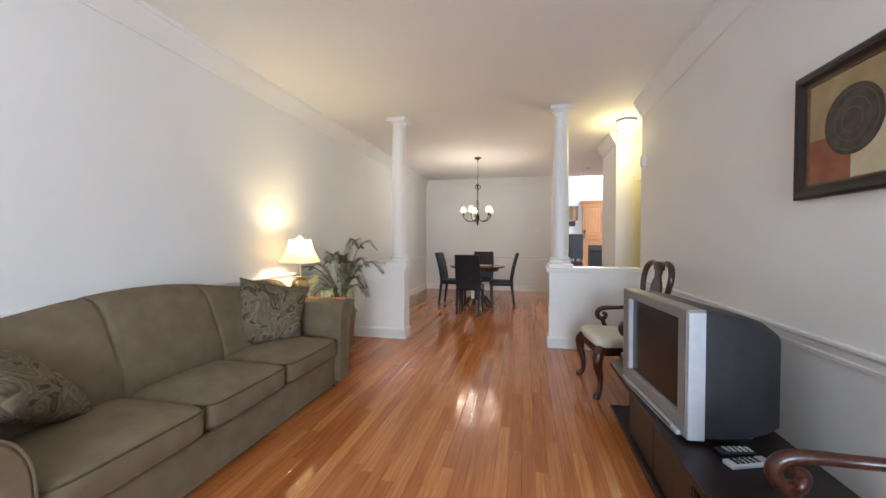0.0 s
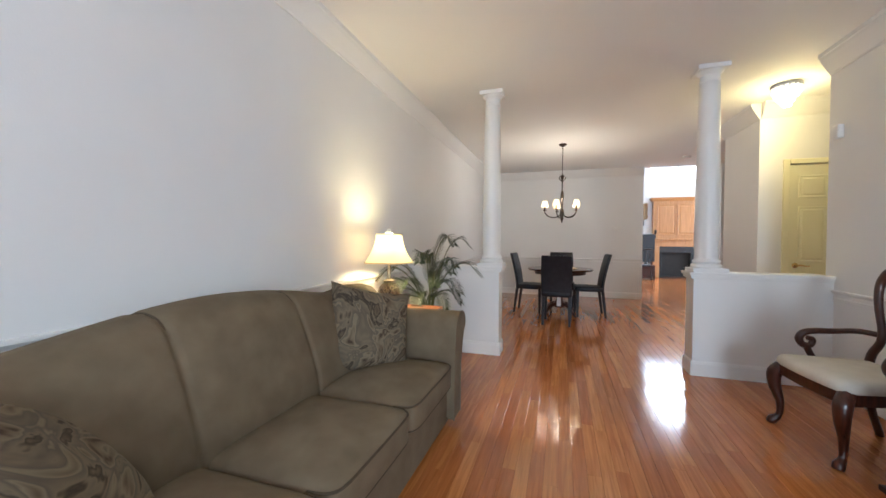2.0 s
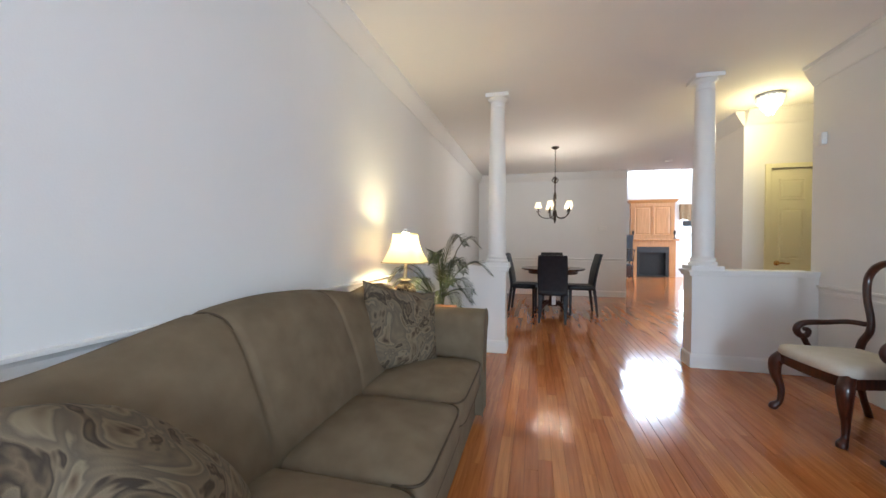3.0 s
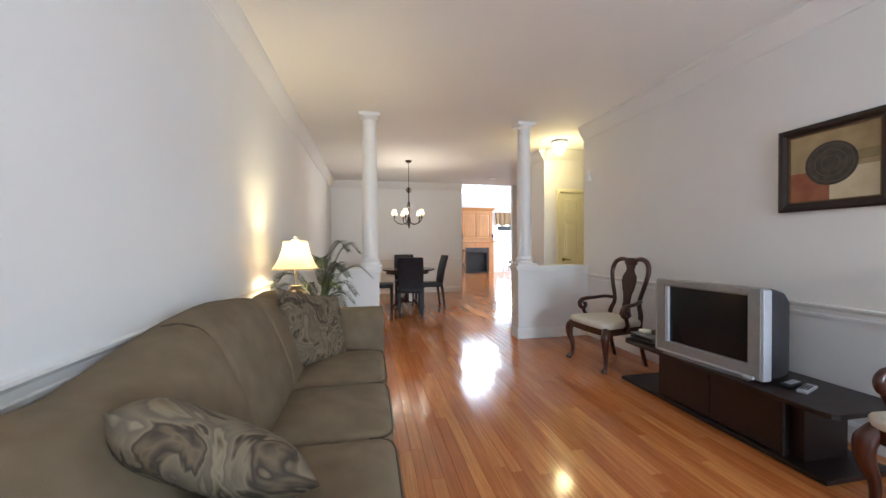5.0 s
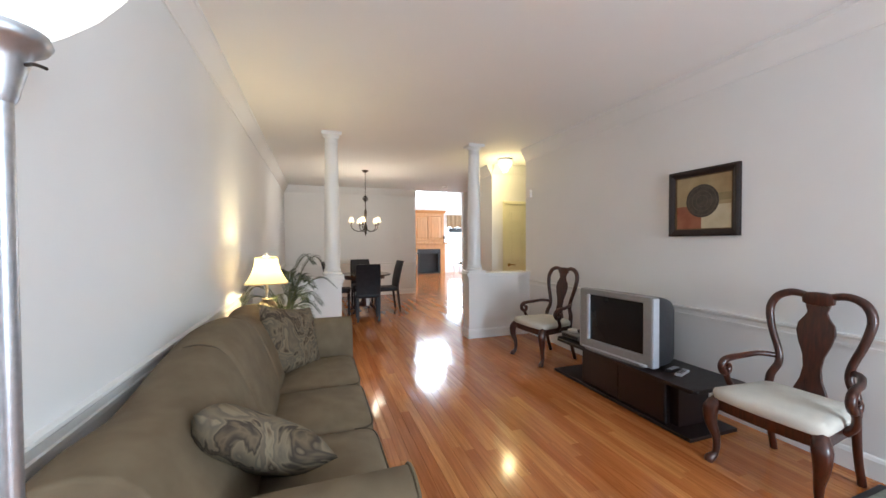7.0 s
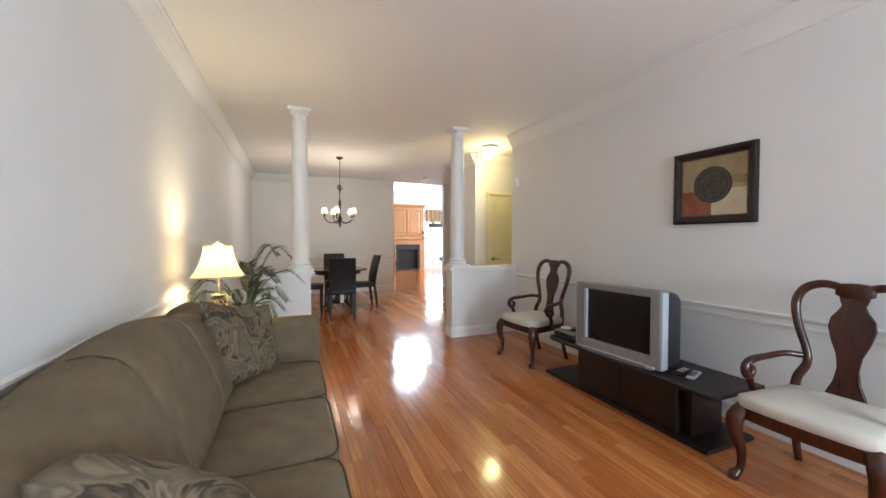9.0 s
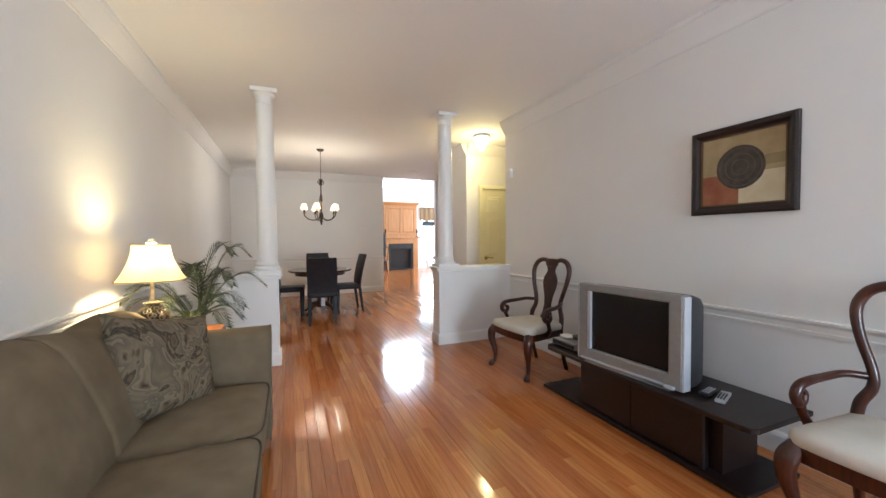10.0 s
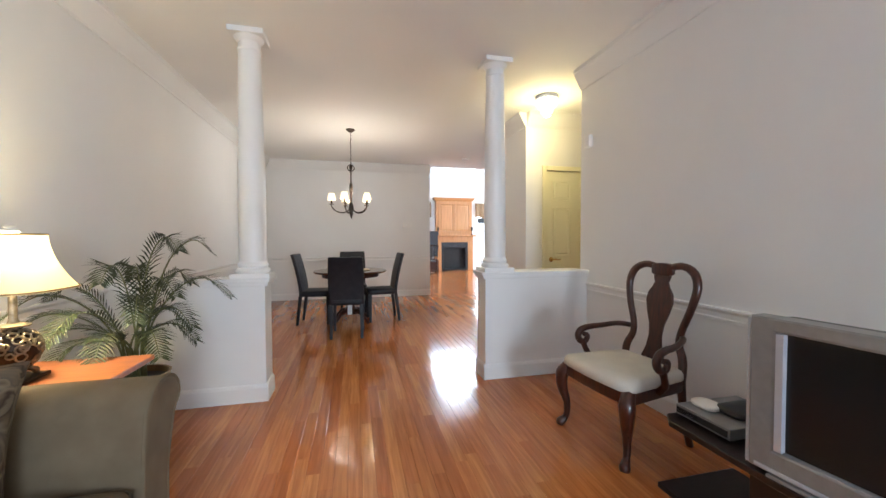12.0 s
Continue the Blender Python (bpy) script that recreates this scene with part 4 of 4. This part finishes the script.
def dining_table():
    top = tagged(empty("dining_table", pose(TX - 0.01, TY + 0.16, 0)), "round dark wooden pedestal dining table", "table")
    bm = bmesh.new()
    lathe(bm, [(0.44, 0.715), (0.5, 0.722), (0.515, 0.735), (0.515, 0.742), (0.505, 0.75), (0.3, 0.751)], 48)
    put("top", bm, wood("walnut_top", (0.05, 0.022, 0.012), (0.10, 0.045, 0.022), 0.2), top, smooth=30)
    bm = bmesh.new()
    lathe(bm, [(0.40, 0.66), (0.40, 0.714)], 40)
    put("apron", bm, M_MAHOG, top, smooth=30)
    bm = bmesh.new()
    lathe(bm, [(0.10, 0.12), (0.11, 0.16), (0.06, 0.22), (0.05, 0.3), (0.085, 0.4), (0.09, 0.46), (0.055, 0.54), (0.06, 0.6), (0.14, 0.66)], 24)
    put("pedestal", bm, M_MAHOG, top, smooth=50)
    for k in range(4):
        a = math.pi / 4 + k * math.pi / 2
        c, s = math.cos(a), math.sin(a)
        bm = bmesh.new()
        tube(bm, [(0.06 * c, 0.06 * s, 0.17), (0.18 * c, 0.18 * s, 0.15), (0.28 * c, 0.28 * s, 0.06), (0.34 * c, 0.34 * s, 0.02)], [0.035, 0.03, 0.022, 0.02], 8)
        put("foot", bm, M_MAHOG, top, smooth=60)
    return top


dining_table()
bm = bmesh.new()
lathe(bm, [(0.09, 0.7525), (0.16, 0.758), (0.165, 0.764), (0.10, 0.760)], 28, (TX + 0.1, TY + 0.14))
tagged(put("placemat", bm, material("pale_woven_mat", (0.42, 0.33, 0.2), 0.8, 0, (0.5, 0.4, 0.26), 40, 4), smooth=40), "pale round placemat on the dining table", "placemat")


def chandelier():
    top = tagged(empty("chandelier", pose(-0.42, 7.2, 0)), "dark bronze chandelier with small lit fabric shades", "chandelier")
    bm = bmesh.new()
    lathe(bm, [(0.062, 2.739), (0.06, 2.725), (0.03, 2.705), (0.012, 2.695)], 24)
    put("canopy", bm, M_IRON, top, smooth=40)
    bm = bmesh.new()
    for k in range(16):
        z = 2.69 - k * 0.028
        pts = [(0.007 * math.cos(a) * (k % 2), 0.007 * math.cos(a) * (1 - k % 2), z + 0.019 * math.sin(a)) for a in (j * math.pi / 4 for j in range(9))]
        tube(bm, pts, 0.0028, 5, steps=1, up=(1, 1, 0.01))
    put("chain", bm, M_IRON, top, smooth=60)
    bm = bmesh.new()
    lathe(bm, [(0.008, 2.26), (0.018, 2.23), (0.010, 2.20), (0.010, 2.0), (0.022, 1.97), (0.028, 1.9), (0.016, 1.82), (0.014, 1.72), (0.03, 1.68), (0.036, 1.63), (0.02, 1.58), (0.026, 1.555), (0.016, 1.53), (0.006, 1.49)], 16)
    put("body", bm, M_IRON, top, smooth=50)
    bm = bmesh.new()
    for k in range(4):
        a = k * math.pi / 2 + 0.3
        tube(bm, [(0.01 * math.cos(a), 0.01 * math.sin(a), 2.15), (0.05 * math.cos(a), 0.05 * math.sin(a), 2.2), (0.03 * math.cos(a + 0.8), 0.03 * math.sin(a + 0.8), 2.25)], [0.007, 0.008, 0.003], 6)
    put("leaf_ornament", bm, M_IRON, top, smooth=60)
    for k in range(5):
        a = k * 2 * math.pi / 5 + 0.62
        c, s = math.cos(a), math.sin(a)
        bm = bmesh.new()
        tube(bm, [(0.02 * c, 0.02 * s, 1.62), (0.10 * c, 0.10 * s, 1.575), (0.20 * c, 0.20 * s, 1.59), (0.262 * c, 0.262 * s, 1.65), (0.265 * c, 0.265 * s, 1.69)], 0.008, 8)
        lathe(bm, [(0.03, 1.685), (0.034, 1.692), (0.012, 1.70), (0.011, 1.76)], 12, (0.265 * c, 0.265 * s))
        put("arm", bm, M_IRON, top, smooth=50)
        bm = bmesh.new()
        lathe(bm, [(0.056, 1.745), (0.051, 1.77), (0.042, 1.80), (0.034, 1.835)], 20, (0.265 * c, 0.265 * s))
        for f in [f for f in bm.faces if len(f.verts) > 4]:
            bm.faces.remove(f)
        put("shade", bm, M_GLASS_LIT, top, smooth=60)


chandelier()
th = tagged(empty("thermostat", pose(0.68, DIN - 0.001, 1.485)), "white plastic thermostat on the dining wall", "thermostat")
put("case", boxes((-0.09, 0.09, -0.028, 0, -0.05, 0.05)), M_WHITEP, th, bevel=0.006)
put("display", boxes((-0.06, 0.02, -0.0295, -0.028, -0.01, 0.025)), M_TRIM, th)
ou = tagged(empty("wall_outlet", pose(0.25, DIN - 0.001, 0.36)), "white electrical outlet plate on the dining wall", "outlet")
put("plate", boxes((-0.035, 0.035, -0.006, 0, -0.057, 0.057)), M_WHITEP, ou, bevel=0.003)
for z in (-0.025, 0.025):
    put("socket", boxes((-0.016, 0.016, -0.009, -0.006, z - 0.014, z + 0.014)), M_WHITEP, ou, bevel=0.004)

# ---- foyer ----


def foyer_light():
    top = tagged(empty("ceiling_light", pose(1.67, 5.5, 0)), "lit flush crystal ceiling light with tiered drops", "ceiling light")
    bm = bmesh.new()
    lathe(bm, [(0.122, 2.739), (0.122, 2.72), (0.112, 2.712)], 32)
    put("rim", bm, M_STEEL, top, smooth=40)
    for r, z, n in ((0.105, 2.68, 16), (0.082, 2.64, 12), (0.056, 2.60, 8), (0.028, 2.555, 4)):
        for k in range(n):
            a = 2 * math.pi * k / n
            bm = bmesh.new()
            lathe(bm, [(0.004, z + 0.045), (0.016, z + 0.03), (0.021, z), (0.015, z - 0.02), (0.003, z - 0.03)], 6, (r * math.cos(a), r * math.sin(a)))
            put("crystal_drop", bm, M_CRYSTAL, top)


foyer_light()


def panel_door():
    top = tagged(empty("door_closet", pose(2.34, 6.03, 0)), "closed cream six-panel interior door with brass lever", "door", kind="structure")
    w = 0.393
    put("leaf", boxes((-w, w, -0.025, 0.015, 0.008, 2.043)), M_DOOR, top)
    for cx in (-0.185, 0.185):
        for z0, z1 in ((0.2, 0.85), (0.98, 1.58), (1.68, 1.92)):
            bm = bmesh.new()
            a, b = cx - 0.125, cx + 0.125
            loft(bm, [[(a + i, y, z0 + i), (b - i, y, z0 + i), (b - i, y, z1 - i), (a + i, y, z1 - i)] for i, y in ((0, -0.025), (0.006, -0.033), (0.022, -0.028), (0.04, -0.036))])
            put("panel", bm, M_DOOR, top)
    bm = bmesh.new()
    lathe(bm, [(0.028, 0), (0.03, 0.006), (0.012, 0.012), (0.011, 0.045)], 16)
    bmesh.ops.rotate(bm, verts=bm.verts, cent=(0, 0, 0), matrix=Matrix.Rotation(radians(90), 3, "X"))
    bmesh.ops.translate(bm, verts=bm.verts, vec=(-0.325, -0.025, 0.94))
    tube(bm, [(-0.325, -0.068, 0.94), (-0.29, -0.072, 0.943), (-0.24, -0.07, 0.935), (-0.215, -0.068, 0.94)], [0.011, 0.009, 0.008, 0.008], 8)
    put("lever_handle", bm, M_BRASS, top, smooth=50)


panel_door()
structure("trim_door", boxes((1.885, 1.945, 5.98, 6.0, 0, 2.1), (2.735, 2.795, 5.98, 6.0, 0, 2.1), (1.945, 2.735, 5.98, 6.0, 2.045, 2.1)), M_DOOR, "cream painted door casing", 0.005)
bm = bmesh.new()
lathe(bm, [(0.065, 2.739), (0.065, 2.72), (0.055, 2.705), (0.02, 2.70)], 28, (1.71, 8.68))
tagged(put("smoke_detector", bm, M_WHITEP, smooth=40), "round white smoke detector on the ceiling", "smoke detector")

# ---- family room ----


def fireplace():
    y = FY1 - 0.002
    x0, x1 = 2.55, 3.98
    xm = (x0 + x1) / 2
    top = tagged(empty("fireplace", pose(xm, y, 0)), "honey oak fireplace surround with panelled overmantel and black firebox", "fireplace")
    hw = (x1 - x0) / 2
    put("jamb", boxes((-hw, -hw + 0.2, -0.3, 0, 0, 1.06)), M_HONEY, top, bevel=0.006)
    put("jamb", boxes((hw - 0.2, hw, -0.3, 0, 0, 1.06)), M_HONEY, top, bevel=0.006)
    put("slate_surround", boxes((-hw + 0.2, -0.45, -0.28, 0, 0.0, 1.06), (0.45, hw - 0.2, -0.28, 0, 0.0, 1.06), (-0.45, 0.45, -0.28, 0, 0.9, 1.06)), M_SLATE, top)
    put("firebox", boxes((-0.45, 0.45, -0.12, -0.02, 0.05, 0.9), (-0.45, 0.45, -0.28, -0.02, 0.0, 0.05)), M_SOOT, top)
    put("firebox_frame", boxes((-0.45, -0.42, -0.29, -0.27, 0.05, 0.9), (0.42, 0.45, -0.29, -0.27, 0.05, 0.9), (-0.42, 0.42, -0.29, -0.27, 0.85, 0.9)), M_BLACKP, top)
    put("mantel_rail", boxes((-hw, hw, -0.3, 0, 1.06, 1.27)), M_HONEY, top, bevel=0.005)
    put("mantel_shelf", boxes((-hw - 0.08, hw + 0.08, -0.4, 0, 1.27, 1.33)), M_HONEY, top, bevel=0.012)
    put("overmantel", boxes((-hw + 0.02, hw - 0.02, -0.22, 0, 1.33, 2.6)), M_HONEY, top)
    for a, b in ((-hw + 0.12, -0.02), (0.02, hw - 0.12)):
        bm = bmesh.new()
        loft(bm, [[(a + i, q, 1.45 + i), (b - i, q, 1.45 + i), (b - i, q, 2.5 - i), (a + i, q, 2.5 - i)] for i, q in ((0, -0.22), (0, -0.245), (0.03, -0.245), (0.05, -0.23), (0.1, -0.24))])
        put("panel_door", bm, M_HONEY, top)
    bm = bmesh.new()
    loft(bm, [[(-hw - d, -0.22 - d, z), (hw + d, -0.22 - d, z), (hw + d, 0, z), (-hw - d, 0, z)] for z, d in ((2.6, 0.0), (2.63, 0.03), (2.68, 0.07), (2.72, 0.08))])
    put("cornice", bm, M_HONEY, top)


fireplace()
for x in (2.62, 3.93):
    top = tagged(empty("candle_holder", pose(x, FY1 - 0.32, 1.331)), "small dark candle holder on the mantel shelf", "candle holder", "candle holders")
    bm = bmesh.new()
    lathe(bm, [(0.05, 0), (0.045, 0.02), (0.015, 0.04), (0.012, 0.15), (0.04, 0.17), (0.035, 0.28), (0.02, 0.3)], 16)
    put("stand", bm, M_IRON, top, smooth=40)


def family_window():
    structure("window_1", boxes((4.2, 4.25, FY1 + 0.03, FY1 + 0.09, 0.45, 2.5), (5.3, 5.35, FY1 + 0.03, FY1 + 0.09, 0.45, 2.5), (4.25, 5.3, FY1 + 0.03, FY1 + 0.09, 2.45, 2.5), (4.25, 5.3, FY1 + 0.03, FY1 + 0.09, 0.45, 0.5), (4.25, 5.3, FY1 + 0.04, FY1 + 0.08, 1.45, 1.5)), M_TRIM, "white double-hung window frame, bright daylight outside")
    structure("window_2", boxes((2.5, 4.2, FY1 + 0.03, FY1 + 0.09, 3.3, 3.35), (3.33, 3.37, FY1 + 0.03, FY1 + 0.09, 3.35, 4.95)), M_TRIM, "white frame of the high arched window")
    bm = bmesh.new()
    n = 30
    rings = []
    for i in range(n + 1):
        x = 4.16 + 1.22 * i / n
        o = 0.02 * math.sin(i * 1.3)
        b = 2.0 + 0.03 * math.sin(i * 0.65)
        rings.append([(x, FY1 - 0.03, 2.56), (x, FY1 - 0.08 - o, 2.54), (x, FY1 - 0.09 - o, b), (x, FY1 - 0.06, b + 0.01)])
    loft(bm, rings)
    valance = tagged(put("window_valance", bm, M_WOVEN, smooth=50), "brown woven fabric valance above the window", "valance", "family room valances")
    copy_thing(valance, pose(-2.97, 0, 0))
    blind = tagged(put("window_blind", boxes((4.26, 5.29, FY1 - 0.05, FY1 - 0.01, 1.78, 1.98)), M_SLATE, bevel=0.01), "dark gathered blind under the valance", "blind", "family room blinds")
    copy_thing(blind, pose(-2.97, 0, 0))


family_window()
backdrop_mat = material("bright_sky_haze", (0.9, 0.95, 1.0), 1.0, emit=2.6, emit_colour=(0.93, 0.97, 1.0))
structure("backdrop", boxes((-6, 14, 17.5, 17.6, -0.5, 9)), backdrop_mat, "bright hazy daylight outside the windows")


def media_rack():
    top = tagged(empty("media_stand", pose(2.15, 14.6, 0)), "dark media stand with black speakers beside the fireplace", "media stand")
    put("shelf", boxes((-0.3, 0.3, -0.25, 0.25, 0.42, 0.46), (-0.3, 0.3, -0.25, 0.25, 0.05, 0.09)), M_MAHOG, top, bevel=0.005)
    for x in (-0.28, 0.28):
        for y in (-0.23, 0.23):
            put("leg", boxes((x - 0.02, x + 0.02, y - 0.02, y + 0.02, 0, 0.42)), M_MAHOG, top)
    put("drawer", boxes((-0.26, 0.26, -0.22, 0.25, 0.09, 0.42)), M_MAHOG, top, bevel=0.004)
    return top


media_rack()
mon = tagged(empty("flat_television", pose(2.22, 14.62, 0.461, 0, 0, 14)), "black flat television on the media stand", "television")
put("screen", boxes((-0.28, 0.28, -0.03, 0.03, 0.1, 1.0)), M_BLACK, mon, bevel=0.008)
put("foot", boxes((-0.15, 0.15, -0.1, 0.1, 0, 0.02), (-0.04, 0.04, -0.03, 0.03, 0.02, 0.1)), M_BLACKP, mon, bevel=0.004)


def metal_stool(x, y, rz):
    top = tagged(empty("bar_stool", pose(x, y, 0, 0, 0, rz)), "dark metal counter stool with slatted back", "stool")
    bm = bmesh.new()
    pad(bm, 0, 0, 0.18, 0.18, 0.58, 0.63, 0.01, 5, 24, 0.015)
    put("seat", bm, M_BLACK, top, smooth=50)
    for sx in (-1, 1):
        for sy in (-1, 1):
            bm = bmesh.new()
            tube(bm, [(sx * 0.15, sy * 0.15, 0.59), (sx * 0.2, sy * 0.2, 0.0)], 0.012, 8)
            put("leg", bm, M_IRON, top, smooth=60)
    for sx in (-0.17, -0.06, 0.06, 0.17):
        bm = bmesh.new()
        tube(bm, [(sx, 0.16, 0.6), (sx, 0.2, 0.8), (sx, 0.22, 1.0)], 0.011, 8)
        put("back_bar", bm, M_IRON, top, smooth=60)
    bm = bmesh.new()
    tube(bm, [(-0.19, 0.22, 1.0), (0, 0.25, 1.02), (0.19, 0.22, 1.0)], 0.014, 8)
    put("back_rail", bm, M_IRON, top, smooth=60)


metal_stool(1.5, 11.45, -60)


def coffee_table():
    top = tagged(empty("coffee_table", pose(4.3, 13.5, 0)), "glass-topped coffee table with pale metal legs", "coffee table")
    put("top", boxes((-0.5, 0.5, -0.35, 0.35, 0.42, 0.44)), M_SILVER_LIGHT, top, bevel=0.005)
    for x in (-0.46, 0.46):
        for y in (-0.31, 0.31):
            bm = bmesh.new()
            tube(bm, [(x, y, 0.42), (x * 0.9, y * 0.9, 0.2), (x, y, 0)], 0.015, 8)
            put("leg", bm, M_STEEL, top, smooth=60)
    put("stretcher", boxes((-0.42, 0.42, -0.01, 0.01, 0.2, 0.22)), M_STEEL, top)


coffee_table()
bm = bmesh.new()
lathe(bm, [(0.06, 0.4405), (0.14, 0.48), (0.16, 0.55), (0.12, 0.6), (0.02, 0.62)], 20, (4.15, 13.5))
tagged(put("bowl", bm, M_GREY, smooth=60), "rounded grey bowl on the coffee table", "bowl")

# front window behind the walk
structure("window_3", boxes((-0.7, -0.64, BACK - 0.09, BACK - 0.03, 0.7, 2.25), (1.49, 1.55, BACK - 0.09, BACK - 0.03, 0.7, 2.25), (-0.64, 1.49, BACK - 0.09, BACK - 0.03, 0.7, 0.76), (-0.64, 1.49, BACK - 0.09, BACK - 0.03, 2.19, 2.25), (0.15, 0.19, BACK - 0.08, BACK - 0.04, 0.76, 2.19)), M_TRIM, "white frame of the front window")

# ---- floor boards ----
structure("floor_bed", boxes((XL, 1.8, BACK, DIN, -0.05, -0.008), (1.8, 3.6, 3.4, DIN, -0.05, -0.008), (FX0, FX1, DIN, FY1, -0.05, -0.008)), M_SUB, "dark bed under the floor boards")
floor_top = tagged(empty("floor", pose(0, 0, 0)), "glossy reddish-brown oak strip floor with long narrow boards", "floor", kind="structure")
BOARD = 0.07
LENGTHS = (0.55, 0.8, 1.05, 1.3, 1.6)


def board_bm(bm, x0, y0, w, length, tilt=0.0):
    c, g = 0.0009, 0.0003
    xs = ((x0 + g, -0.008), (x0 + g, -c), (x0 + g + c, 0), (x0 + w - g - c, 0), (x0 + w - g, -c), (x0 + w - g, -0.008))
    loft(bm, [[(x, y, z + (x - x0 - w / 2) * tilt) for x, z in xs] for y in (y0 + g, y0 + length - g)])


board_mesh = {}
for q in LENGTHS:
    for s, tilt in enumerate((-0.014, 0.001, 0.012)):
        bm = bmesh.new()
        board_bm(bm, -BOARD / 2, 0, BOARD, q, tilt)
        me = bpy.data.meshes.new("floor_board")
        bmesh.ops.recalc_face_normals(bm, faces=bm.faces)
        bm.to_mesh(me)
        bm.free()
        me.materials.append(M_FLOOR)
        board_mesh[q, s] = me
rest = bmesh.new()
rng = random.Random(4)
count = 0
x = FX0
rows = []
x = XL
while x < 3.6 - 0.001:
    rows.append((x, BACK if x < XR + 0.05 else 3.42, DIN))
    x += BOARD
for x0, ya, yb in rows:
    w = min(BOARD, 3.6 - x0)
    y = ya - rng.random() * 1.2
    while y < yb:
        q = rng.choice(LENGTHS)
        s = rng.randrange(3)
        whole = y >= ya and y + q <= yb and w > BOARD - 1e-6
        if whole and -1.1 < x0 < 1.6 and 1.1 < y + q / 2 < 5.6 and count < 300:
            ob = new("floor_board", board_mesh[q, s])
            ob.location = (x0 + BOARD / 2, y, 0)
            ob.parent = floor_top
            count += 1
        else:
            a, b = max(y, ya), min(y + q, yb)
            if b - a > 0.01:
                board_bm(rest, x0, a, w, b - a, (-0.014, 0.001, 0.012)[s])
        y += q
x = FX0
while x < FX1:
    y = DIN - rng.random()
    while y < FY1:
        q = rng.choice(LENGTHS) * 1.4
        a, b = max(y, DIN), min(y + q, FY1)
        if b - a > 0.01:
            board_bm(rest, x, a, min(BOARD, FX1 - x), b - a, rng.choice((-0.014, 0.001, 0.012)))
        y += q
    x += BOARD
tagged(put("floor_boards_far", rest, M_FLOOR_FAR, floor_top), "reddish-brown oak strips", kind="stuff")
